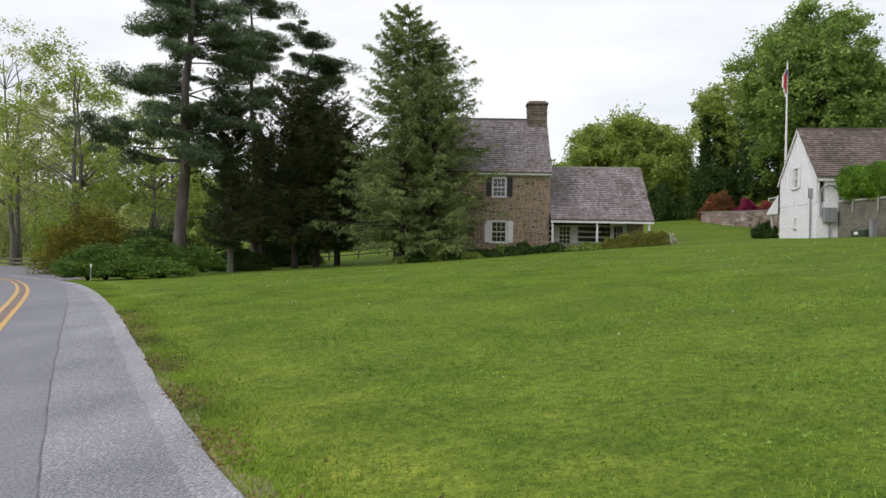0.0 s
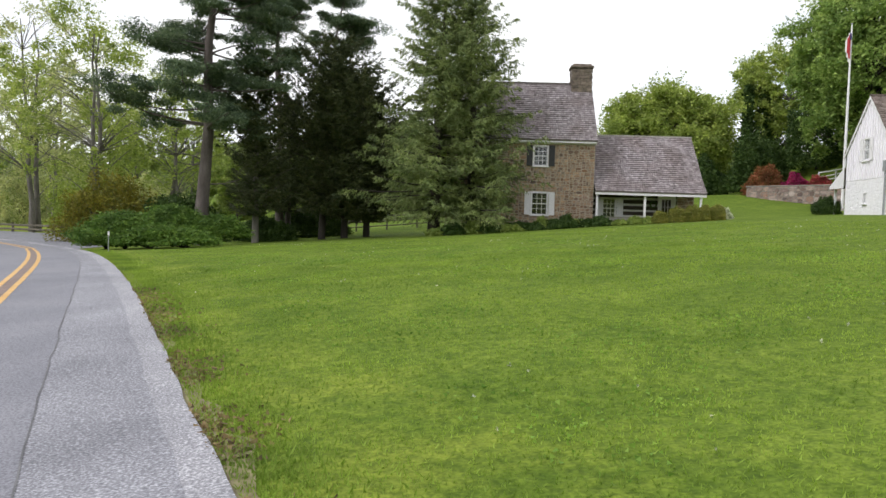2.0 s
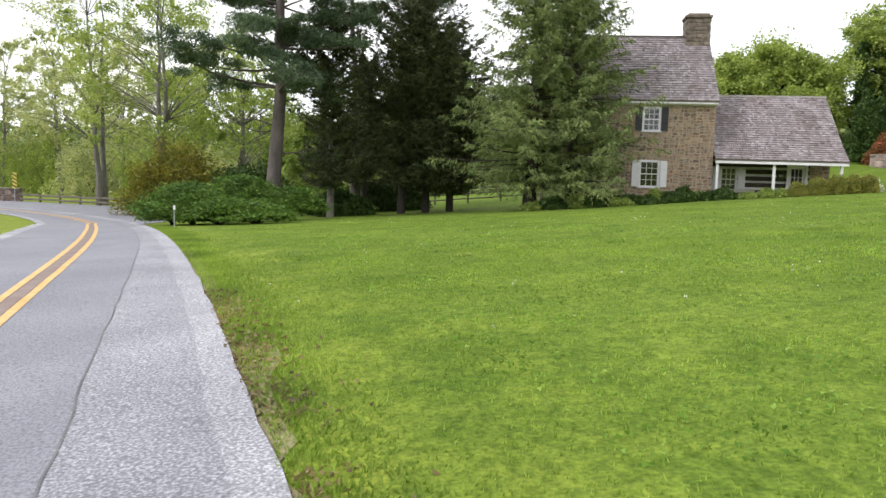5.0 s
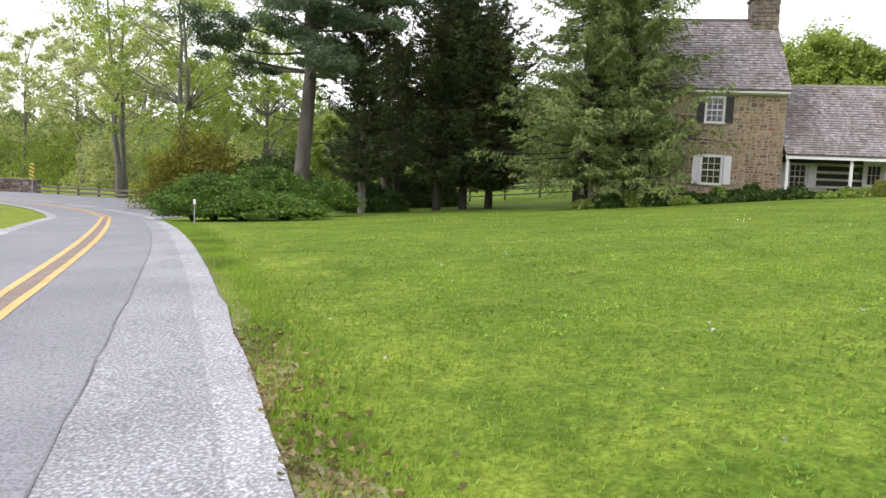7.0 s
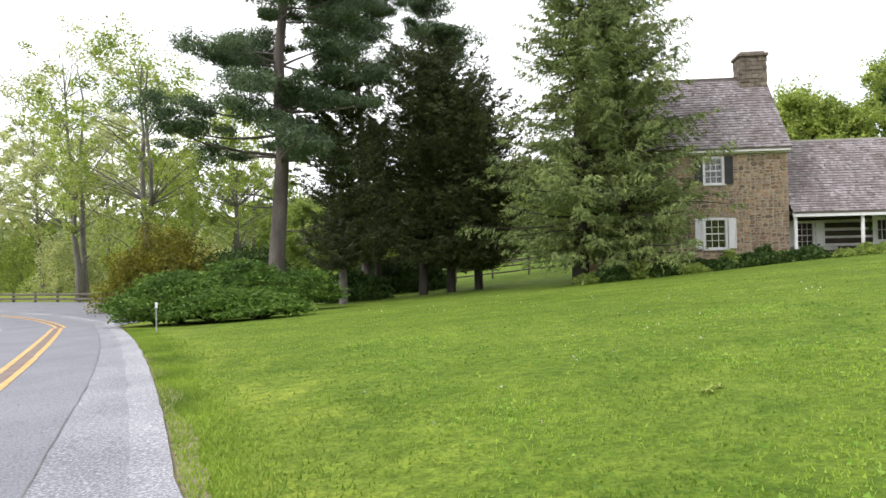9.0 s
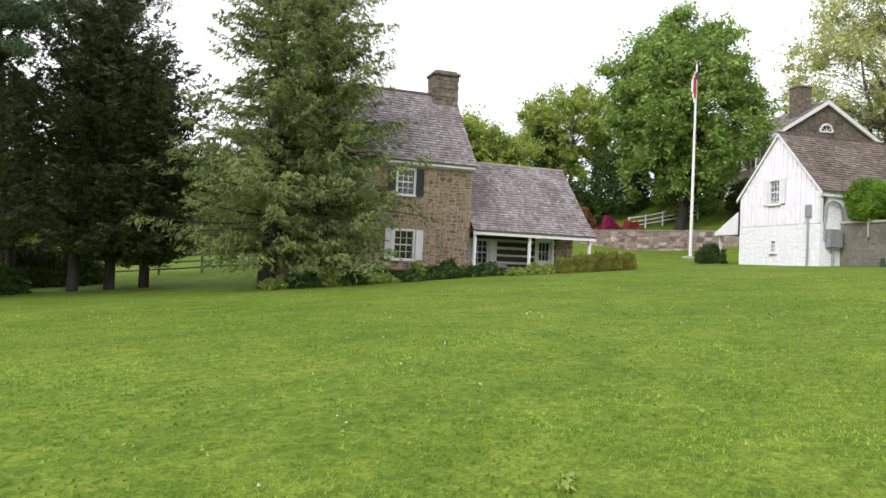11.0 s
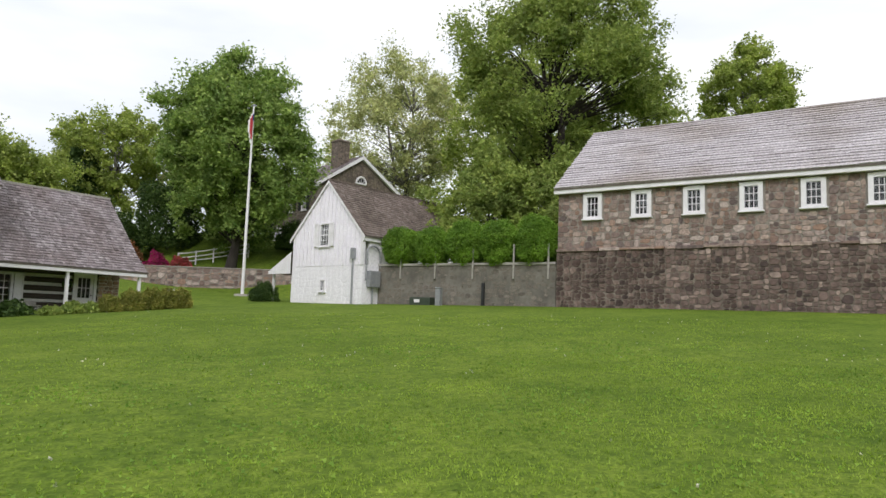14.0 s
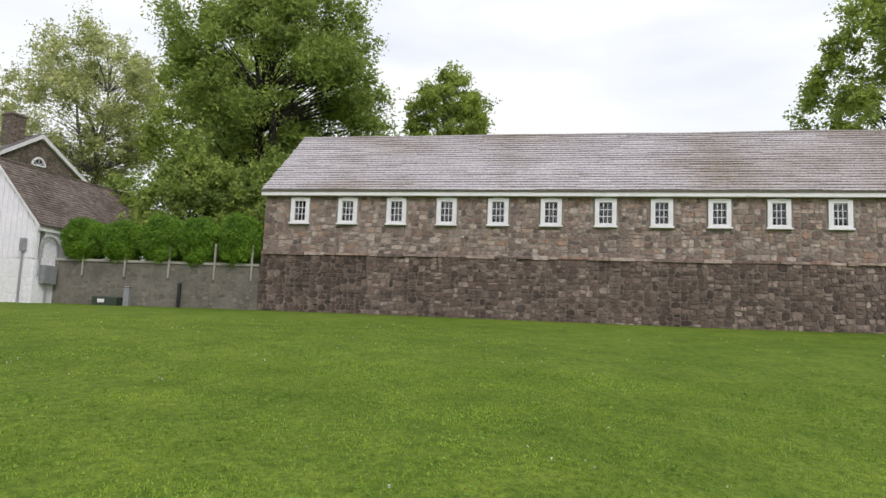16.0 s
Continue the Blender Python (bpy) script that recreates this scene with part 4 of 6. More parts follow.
part("conduit", Build().tube(arch, [0.045] * len(arch), 8), METAL, WH, "grey conduit bent in an arch")
part("electric_box", Build().soft_box(GW + 0.02, GW + 0.30, 0.28, 0.95, 2.95, 3.75, 0.02), METAL, WH, "large grey electrical box")
part("conduit", Build().tube([(GW + 0.12, 0.6, 1.9), (GW + 0.12, 0.6, 2.95)], [0.05, 0.05], 8), METAL, WH)
part("downspout", Build().tube([(GW + 0.16, 1.55, 5.2), (GW + 0.10, 1.6, 4.9), (GW + 0.10, 1.75, 2.0)], [0.045] * 3, 6), WHITE, WH, "white downspout")
window_side = Build().soft_box(GW - 0.02, GW + 0.04, 1.35, 1.85, 2.35, 3.05)
part("cellar_window", window_side, BLACK_PAINT, WH, "small dark cellar window")

# ---- the barn ----
BARN = thing("barn", pose(32.78, 24.55, 0, 0, 0, -101.73), "long stone barn with small white windows and shingle roof", "barn")
BL, BB, BS, BE, BR, BH = 34.0, 1.9, 4.62, 7.12, 10.72, 4.05
wins = [(1.20 + 2.1 * i, 1.98 + 2.1 * i, 5.93, 7.00) for i in range(15)]
bfront = part("upper_wall", wall_with_holes(0, BL, BS, BE, 0.02, 0.5, wins), BARN_MORTAR, BARN, "upper wall of brown and grey rubble stone")
blow = part("lower_wall", Build().box(-0.02, BL, -0.04, 0.5, BB, BS), BASE_MORTAR, BARN, "dark stained stone lower wall")
lay_stones(bfront, stone_cells(0, BL, BS + 0.05, BE - 0.05, 0.27, [(w[0] - 0.09, w[1] + 0.09, w[2] - 0.13, w[3] + 0.2) for w in wins], 41, 1.45), 0.02, BARNSTONE, BARNSTONE_J, 0.022, 0.006, 300, lambda c: c[0], 12)
lay_stones(blow, stone_cells(-0.02, BL, BB, BS - 0.03, 0.25, [], 42, 1.35), -0.04, BASESTONE, BASESTONE_J, 0.03, 0.012, 300, lambda c: c[0], 13)
r = random.Random(6)
p = 0.0
while p < BL:
    w = min(r.uniform(0.35, 1.1), BL - p)
    d = r.uniform(0.03, 0.10)
    part("ledge_stone", Build().soft_box(p, p + w - 0.02, -0.05 - d, 0.02, BS - 0.06 + r.uniform(-0.03, 0.02), BS + 0.05 + r.uniform(-0.02, 0.03), 0.012), BARNSTONE, BARN)
    p += w
for w in wins:
    window(BARN, *w, -0.03, 3, 3, border=0.15, sash=False)
part("fascia", Build().soft_box(-0.12, BL, -0.22, -0.05, BE - 0.06, BE + 0.17, 0.01), WHITE, BARN, "white painted eave board")
shingle_roof(BARN, -0.12, BL, [(-0.25, BE + 0.17), (BH, BR)], SHINGLE_BARN, 0.23, 1.1, 35, 0.042, end_wobble=0.03)
shingle_roof(BARN, -0.12, BL, [(2 * BH + 0.34, BE + 0.10), (BH, BR)], SHINGLE_BARN, 0.46, 0.9, 36)
ridge = Build()
ridge.tube([(x, BH, BR + 0.02 + 0.05 * noise.noise((x * 0.25, 3, 1))) for x in np.arange(-0.12, BL, 0.8)], [0.07] * len(np.arange(-0.12, BL, 0.8)), 6)
part("ridge_cap", ridge, SHINGLE_BARN, BARN)
part("gable_wall", Build().add([(0, 0.5, BB), (0.5, 0.5, BB), (0.5, 2 * BH, BB), (0, 2 * BH, BB), (0, 0.5, BE), (0.5, 0.5, BE), (0.5, 2 * BH, BE), (0, 2 * BH, BE), (0, BH, BR - 0.15), (0.5, BH, BR - 0.15)],
     [(0, 3, 7, 8, 4), (1, 5, 9, 6, 2), (0, 4, 5, 1), (3, 2, 6, 7), (4, 8, 9, 5), (7, 6, 9, 8), (0, 1, 2, 3)]), BARN_MORTAR, BARN)
part("back_wall", Build().box(0.5, BL, 2 * BH - 0.4, 2 * BH, BB, BE), BARN_MORTAR, BARN)
part("end_wall", Build().box(BL - 0.4, BL, 0.5, 2 * BH - 0.4, BB, BE), BARN_MORTAR, BARN)
# unseen loft floor and added backing, painted dark so the barn windows read unlit
part("loft_floor", Build().box(0.5, BL - 0.4, 0.5, 2 * BH - 0.4, 4.9, 5.1), SHADE_BLACK, BARN)
part("partition", Build().box(0.5, BL - 0.4, 2.5, 2.6, 5.1, 8.5), SHADE_BLACK, BARN)

# ---- retaining wall with hedge, between the barn and the white house ----
A, B_ = Vector((34.05, 33.87, 0)), Vector((32.85, 24.62, 0))
span = (B_ - A).length
RW = thing("retaining_wall", Matrix.Translation(A) @ Matrix.Rotation(math.atan2((B_ - A).y, (B_ - A).x), 4, "Z"), "grey stuccoed stone retaining wall below a hedge", "wall", kind="structure")
PLASTER = plain("old_render", (0.10, 0.092, 0.078), (0.22, 0.205, 0.175), 0.9, 0.95, 0.7, 7)
RENDERED = pieces("half_covered_stone", [(0.12, 0.108, 0.092), (0.20, 0.182, 0.155), (0.155, 0.138, 0.118), (0.24, 0.215, 0.185)], 0.95, 7, 0.6)
rwl = part("wall_face", Build().box(0, span, 0, 0.6, 1.8, 4.02), PLASTER, RW)
part("coping", Build().soft_box(0, span - 0.02, -0.06, 0.6, 4.02, 4.14, 0.02), GREYWOOD, RW)
lay_stones(rwl, [c for c in stone_cells(0.05, span, 1.9, 4.0, 0.24, [], 71, 1.5) if random.Random(round(c[0] * 97 + c[2] * 31)).random() < 0.6], 0.0, RENDERED, RENDERED, 0.014, 0.02, 300, None, 17)
for i, s in enumerate((1.35, 3.3, 5.3, 7.35, 9.0)):
    single("hedge_stake", Build().soft_box(-0.035, 0.035, -0.045, 0.03, 3.4, 4.95, 0.01), GREYWOOD, "grey wooden stake fixed to the retaining wall", "stake", "hedge stakes", m=RW.matrix_world @ Matrix.Translation((s, -0.07, 0)))
dark_post = thing("dark_post", RW.matrix_world @ Matrix.Translation((6.0, -0.35, 2.05)), "dark wooden post standing before the wall", "post")
part("post", Build().soft_box(-0.06, 0.06, -0.06, 0.06, 0, 1.15, 0.015), BLACK_PAINT, dark_post)
trafo = thing("utility_cabinet", RW.matrix_world @ Matrix.Translation((3.1, -0.9, 1.95)), "low dark green utility cabinet in the grass", "cabinet")
part("body", Build().soft_box(-0.65, 0.45, 0, 0.5, 0, 0.55, 0.03), GREEN_METAL, trafo)
part("label_plate", Build().box(-0.4, -0.1, -0.012, -0.002, 0.3, 0.45), WHITE, trafo, "pale warning plate")
ped = thing("utility_pedestal", RW.matrix_world @ Matrix.Translation((3.95, -0.9, 1.95)), "grey metal utility pedestal in the grass", "pedestal")
part("body", Build().soft_box(-0.12, 0.12, 0, 0.24, 0, 0.95, 0.03), METAL, ped)
part("cap", Build().soft_box(-0.14, 0.14, -0.02, 0.26, 0.952, 1.0, 0.02), METAL, ped)

# ---- flagpole ----
FP = thing("flagpole", pose(41.2, 47.6, lz(41.2, 47.6)), "tall white flagpole with a limp striped flag", "flagpole")
part("pole", Build().tube([(0, 0, 0), (0, 0, 6), (0, 0, 12.8)], [0.11, 0.09, 0.05], 10), WHITE, FP)
part("base", Build().tube([(0, 0, -0.1), (0, 0, 0.12)], [0.55, 0.5], 14), GREYWOOD, FP)
part("finial", Build().tube([(0, 0, 12.8), (0, 0, 12.87), (0, 0, 12.94)], [0.03, 0.08, 0.02], 8), METAL, FP)
fl = new("flag")
fl.parent = FP
fl["label"] = "limp red and white striped flag with blue field"
for i in range(5):
    x = -0.07 - 0.06 * i
    st = Build()
    zt, zb = 12.3 - 0.12 * i, 10.3 + 0.16 * i + 0.1 * (i % 2)
    st.add([(x, -0.10 * (i % 2), zt), (x - 0.07, 0.08 - 0.1 * (i % 2), zt - 0.1), (x - 0.07, 0.08 - 0.1 * (i % 2), zb), (x, -0.1 * (i % 2), zb - 0.1), (x, 0.006 - 0.10 * (i % 2), zt), (x - 0.07, 0.086 - 0.1 * (i % 2), zt - 0.1), (x - 0.07, 0.086 - 0.1 * (i % 2), zb), (x, 0.006 - 0.1 * (i % 2), zb - 0.1)],
           [(0, 1, 2, 3), (7, 6, 5, 4), (0, 4, 5, 1), (1, 5, 6, 2), (2, 6, 7, 3), (3, 7, 4, 0)])
    part("stripe", st, FLAG_RED if i % 2 else FLAG_WHITE, fl)
part("canton", Build().soft_box(-0.20, -0.075, -0.13, -0.11, 11.75, 12.2), FLAG_BLUE, fl)

# ---- plants ----


def leaf_set(centres, size, rng, flat=0.0, droop=0.0, long=1.5):
    """A pointed leaf at every centre, turned at random."""
    n = len(centres)
    d = rng.normal(size=(n, 3))
    d[:, 2] = d[:, 2] * (1 - flat) - droop
    d /= np.linalg.norm(d, axis=1, keepdims=True) + 1e-9
    u = rng.normal(size=(n, 3))
    u[:, 2] *= 1 - flat
    s = np.cross(d, u)
    s /= np.linalg.norm(s, axis=1, keepdims=True) + 1e-9
    k = size * rng.uniform(0.6, 1.4, (n, 1))
    a, b = d * k * long * 0.5, s * k * 0.5
    return np.stack([centres - a - b, centres - a + b, centres + a], 1).astype(np.float32)


def bough(b, p0, p1, r0, r1, rng, sag=0.12, n=5, sides=5):
    p0, p1 = np.array(p0, float), np.array(p1, float)
    ln = np.linalg.norm(p1 - p0)
    pts, rad = [], []
    side = rng.normal(size=3) * ln * 0.05
    for i in range(n):
        t = i / (n - 1)
        bend = math.sin(t * math.pi)
        pts.append(tuple(p0 + (p1 - p0) * t + side * bend + np.array([0, 0, -sag * ln * bend])))
        rad.append(r0 + (r1 - r0) * t)
    b.tube(pts, rad, sides, False)
    return pts


LEAF_SHARE = 0.80


def broadleaf(name, x, y, height, spread, leaf, bark, label, seed, clumps=70, per=170, size=0.22, base=0.25, trunk=0.28, open_=0.0, lean=(0, 0), category="tree", group="", round_=0.5, multi=1, z=None):
    """A tree of limbs that end in loose clumps of leaves, its outline uneven."""
    rng = np.random.default_rng(seed)
    z0 = lz(x, y) if z is None else z
    tree = thing(name, pose(x, y, z0 - 0.05), label, category, group)
    wood = Build()
    lo, hi = height * base, height
    tops = []
    for k in range(multi):
        a = rng.uniform(0, 6.28)
        o = 0.0 if multi == 1 else spread * 0.10
        top = np.array([o * math.cos(a) * 2 + lean[0], o * math.sin(a) * 2 + lean[1], height * 0.78])
        st = np.array([o * math.cos(a), o * math.sin(a), -0.1])
        pts = [st + (top - st) * t + np.array([0.03 * height * noise.noise((seed, t * 3, k)), 0.03 * height * noise.noise((seed, t * 3, k + 5)), 0]) for t in np.linspace(0, 1, 8)]
        wood.tube([tuple(p) for p in pts], [trunk * (1.25 if i == 0 else 1) * (1 - 0.85 * i / 7) for i in range(8)], 8, False)
        tops.append(pts)
    chunks = []
    made = 0
    clumps, per = int(clumps * 2.7), int(per * LEAF_SHARE)
    while made < clumps:
        u = rng.normal(size=3)
        u /= np.linalg.norm(u)
        rr = rng.uniform(0.25, 1.0) ** 0.45
        wob = 0.82 + 0.36 * noise.noise((u[0] * 1.6 + seed, u[1] * 1.6, u[2] * 1.6))
        c = np.array([u[0] * spread * rr * wob, u[1] * spread * rr * wob, (lo + hi) / 2 + u[2] * (hi - lo) / 2 * rr * wob])
        tt = (c[2] - lo) / (hi - lo)
        width = (max(0.0, 1 - abs(2 * tt - 0.8) ** 2.2)) ** round_
        c[:2] *= max(0.35, min(1.0, width + 0.15))
        c[:2] += np.array(lean) * tt
        if open_ and noise.noise((c[0] * 0.35 + seed, c[1] * 0.35, c[2] * 0.35)) < open_ - 0.5:
            continue
        made += 1
        stem = tops[made % multi]
        want = min(c[2] - 0.25 * math.hypot(c[0], c[1]) - 0.3, height * 0.74)
        j = int(np.clip(want / (height * 0.78) * 7, 1, 7))
        if made % 2 == 0:
            bough(wood, stem[j], c, trunk * 0.26 * (1 - 0.09 * j), 0.015, rng, -0.06)
        cr = spread * rng.uniform(0.07, 0.19)
        n = int(per * rng.uniform(0.6, 1.4))
        twigs = max(4, n // 16)
        way = rng.normal(size=(twigs, 3)) + u * 0.7
        way[:, 2] *= 0.75
        way *= cr * rng.uniform(0.8, 1.7, (twigs, 1)) / (np.linalg.norm(way, axis=1, keepdims=True) + 1e-9)
        q = way[rng.integers(0, twigs, n)] * rng.uniform(0.1, 1.0, (n, 1)) + rng.normal(0, 0.16 * cr, (n, 3))
        chunks.append(leaf_set(c + q, size * 0.68, rng, 0.3, 0.15))
    part("trunk", wood, bark, tree, smooth=True)
    part("crown", array_mesh("crown", np.concatenate(chunks), 3, leaf), None, tree)
    return tree


def sprays(base, tip, n, width, size, rng, droop, long, hang=0.25):
    """Side twigs along a bough, each set with short leaves, hanging a little."""
    along = tip - base
    ln = np.linalg.norm(along) + 1e-6
    along = along / ln
    side = np.array([-along[1], along[0], 0.0])
    side /= np.linalg.norm(side) + 1e-6
    m = max(4, n // 9)
    t = rng.uniform(0.12, 1.0, m)
    p = base + along * (t * ln)[:, None]
    p[:, 2] -= 0.06 * ln * np.sin(t * math.pi)
    way = along * rng.uniform(0.35, 0.9, (m, 1)) + side * (rng.choice((-1.0, 1.0), m) * rng.uniform(0.4, 1.0, m))[:, None]
    way[:, 2] -= hang * rng.uniform(0.0, 1.0, m)
    way /= np.linalg.norm(way, axis=1, keepdims=True)
    reach = (width + 0.30 * ln * (1.05 - t)) * rng.uniform(0.5, 1.0, m)
    s = rng.uniform(0, 1, (m, 9))
    c = p[:, None] + way[:, None] * (s * reach[:, None])[..., None] + rng.normal(0, 0.035, (m, 9, 3))
    d = np.repeat(way, 9, 0) + rng.normal(0, 0.45, (m * 9, 3))
    d[:, 2] -= droop * 0.4
    d /= np.linalg.norm(d, axis=1, keepdims=True)
    c = c.reshape(-1, 3)
    u = np.cross(d, rng.normal(size=d.shape))
    u /= np.linalg.norm(u, axis=1, keepdims=True) + 1e-9
    k = size * rng.uniform(0.7, 1.4, (len(c), 1))
    a, b = d * k * long * 0.5, u * k * 0.5
    return np.stack([c - a - b, c - a + b, c + a], 1).astype(np.float32)


def conifer(name, x, y, height, spread, leaf, bark, label, seed, low=0.05, tiers=40, per_tier=7, n=60, size=0.12, trunk=0.3, angle=-0.15, power=0.8, droop=0.5, stems=1, category="tree", rough=0.25, long=2.2, width=0.25, hang=0.4, belly=0.0, gap=1.3, lift=0.0):
    """A tree of boughs set round a straight stem, longest near the foot."""
    rng = np.random.default_rng(seed)
    tree = thing(name, pose(x, y, lz(x, y) - 0.05), label, category)
    wood, chunks = Build(), []
    for s in range(stems):
        ox = (s - (stems - 1) / 2) * gap
        h = height * (1 - 0.12 * s)
        wood.tube([(ox, 0.1 * s, -0.1), (ox * 0.95, 0, h * 0.35), (ox * 0.8, 0, h * 0.7), (ox * 0.6, 0, h)], [trunk * 1.15, trunk * 0.8, trunk * 0.4, 0.02], 9, False)
        for i in range(tiers):
            t = (i + rng.uniform(-0.4, 0.4)) / tiers
            zz = h * (low + (1 - low) * max(0, t))
            reach0 = spread * (max(0.02, 1 - t) ** power) * (1 - belly * (1 - t) ** 3)
            for k in range(per_tier):
                a = rng.uniform(0, 2 * math.pi)
                reach = reach0 * rng.uniform(1 - 2 * rough, 1 + rough * 0.6) * (0.85 + 0.3 * noise.noise((math.cos(a) * 1.5 + seed, math.sin(a) * 1.5, zz * 0.4)))
                base = np.array([ox * 0.8, 0, zz])
                tip = base + np.array([math.cos(a) * reach, math.sin(a) * reach, reach * (angle + lift * t + rng.uniform(-0.1, 0.12))])
                if k % 2 == 0:
                    bough(wood, base, tip, 0.045 * trunk / 0.3 * (1.1 - t), 0.008, rng, 0.05, 4, 4)
                chunks.append(sprays(base, tip, max(6, int(n * (0.35 + reach / spread))), width * (0.4 + reach / spread), size, rng, droop, long, hang))
    part("trunk", wood, bark, tree, smooth=True)
    part("crown", array_mesh("crown", np.concatenate(chunks), 3, leaf), None, tree)
    return tree


def pine(x, y, height, seed, label, bare=0.42, spread=4.2, clumps=44, lean=(0.3, 0), trunk=0.42, fork=False):
    """An old white pine: bare below, long level limbs above with tufts in flat clouds."""
    rng = np.random.default_rng(seed)
    tree = thing("pine_tree", pose(x, y, lz(x, y) - 0.05), label, "tree", "pines")
    wood, chunks = Build(), []
    stem = [np.array([lean[0] * (i / 9) ** 1.5 + 0.12 * math.sin(i * 1.7 + seed), lean[1] * (i / 9) ** 1.5, height * i / 9 - 0.1]) for i in range(10)]
    wood.tube([tuple(p) for p in stem], [trunk * (1.2 if i == 0 else 1) * (1 - 0.09 * i) for i in range(10)], 10, False)
    for i in range(5):
        zz = height * rng.uniform(bare * 0.55, bare)
        a = rng.uniform(0, 6.28)
        st = stem[int(zz / height * 9)]
        bough(wood, (st[0], st[1], zz), (st[0] + 2.2 * math.cos(a), st[1] + 2.2 * math.sin(a), zz + 0.3), 0.05, 0.012, rng, 0.05)
    for i in range(clumps):
        t = rng.uniform(0, 1)
        zz = height * (bare + (1 - bare) * t)
        a = rng.uniform(0, 2 * math.pi)
        reach = spread * rng.uniform(0.35, 1.05) * (1 - 0.55 * t)
        f = min(zz / height * 9, 8.99)
        st = stem[int(f)] + (stem[int(f) + 1] - stem[int(f)]) * (f - int(f))
        tip = np.array([st[0] + reach * math.cos(a), st[1] + reach * math.sin(a), zz + reach * rng.uniform(-0.05, 0.25)])
        bough(wood, st, tip, 0.075 * (1.2 - t), 0.015, rng, 0.06)
        for k in range(6):
            c = st + (tip - st) * rng.uniform(0.45, 1.08) + rng.normal(size=3) * np.array([0.55, 0.55, 0.2])
            n = 330
            q = rng.normal(size=(n, 3))
            q /= np.linalg.norm(q, axis=1, keepdims=True)
            q *= rng.uniform(0, 1, (n, 1)) ** 0.5 * np.array([0.85, 0.85, 0.34]) * rng.uniform(0.5, 1.3)
            chunks.append(leaf_set(c + q, 0.05, rng, 0.1, -0.25, 4.6))
    part("trunk", wood, BARK_PINE, tree, smooth=True)
    part("crown", array_mesh("crown", np.concatenate(chunks), 3, LEAF_PINE), None, tree)
    return tree


def shrub(name, x, y, rx, ry, h, leaf, label, seed, n=5000, size=0.08, lumps=14, category="shrub", group="", z=None, turn=0.0, flat=0.2, boxy=False, stems=True):
    """A bush of leaves over a few stems, lumpy on top."""
    rng = np.random.default_rng(seed)
    n = int(n * 1.4)
    z0 = lz(x, y) if z is None else z
    bush = thing(name, pose(x, y, z0, 0, 0, turn), label, category, group)
    if stems:
        w = Build()
        for i in range(7):
            a = rng.uniform(0, 6.28)
            bough(w, (0.1 * math.cos(a), 0.1 * math.sin(a), -0.05), (rx * 0.6 * math.cos(a), ry * 0.6 * math.sin(a), h * 0.7), 0.03, 0.01, rng, -0.1, 4, 4)
        part("stems", w, BARK_DARK, bush)
    u = rng.normal(size=(n, 3))
    u /= np.linalg.norm(u, axis=1, keepdims=True)
    u[:, 2] = np.abs(u[:, 2]) if not boxy else u[:, 2]
    if boxy:
        u = np.sign(u) * np.abs(u) ** 0.93
    lump = np.array([1 + 0.30 * lumps / 14 * noise.noise((p[0] * 2.2 + seed, p[1] * 2.2, p[2] * 2.2)) + 0.14 * noise.noise((p[0] * 6 + seed, p[1] * 6, p[2] * 6)) for p in u])
    rr = (rng.uniform(0.35, 1, n) ** 0.4) * lump
    c = u * rr[:, None] * np.array([rx, ry, h if not boxy else h / 2])
    c[:, 2] += h / 2 if boxy else 0.02
    c[:, 2] = np.maximum(c[:, 2], 0.02)
    part("foliage", array_mesh("foliage", leaf_set(c, size * 0.8, rng, flat, 0.0, 1.6), 3, leaf), None, bush)
    return bush


JUNIPERS = ((-5.0, 40.2, 1.5, 1.3, 1.35), (-4.0, 39.6, 1.7, 1.4, 1.75), (-2.6, 38.4, 1.5, 1.1, 1.05), (-1.2, 38.8, 1.4, 1.0, 0.85), (-2.4, 43.0, 2.0, 1.4, 2.2), (-0.4, 44.5, 1.6, 1.2, 1.7))


def juniper(x, y, rx, ry, h, seed):
    """A spreading juniper: flat fans of foliage in tiers over low stems."""
    rng = np.random.default_rng(seed)
    bush = thing("juniper", pose(x, y, lz(x, y)), "low spreading green juniper by the road", "shrub", "junipers")
    wood, chunks = Build(), []
    for i in range(120):
        a, t = rng.uniform(0, 2 * math.pi), rng.uniform(0, 1) ** 0.6
        up = math.sqrt(max(0.0, 1 - (t * 0.97) ** 2)) * h * rng.uniform(0.72, 1.0)
        tip = np.array([math.cos(a) * rx * t, math.sin(a) * ry * t, max(0.14, up)])
        base = np.array([tip[0] * 0.35, tip[1] * 0.35, max(0.05, up * 0.62)])
        if i % 5 == 0:
            bough(wood, (0, 0, 0), tuple(base), 0.04, 0.012, rng, -0.05, 4, 4)
        n = 170
        q = rng.normal(size=(n, 3)) * np.array([0.26, 0.26, 0.05])
        out = (tip - base) / (np.linalg.norm(tip - base) + 1e-6)
        c = tip + q + out * rng.uniform(-0.3, 0.12, (n, 1))
        c[:, 2] = np.maximum(c[:, 2], 0.03)
        chunks.append(leaf_set(c, 0.055, rng, 0.55, -0.05, 2.4))
    part("stems", wood, BARK_DARK, bush)
    part("foliage", array_mesh("foliage", np.concatenate(chunks), 3, LEAF_JUNIPER), None, bush)
    return bush


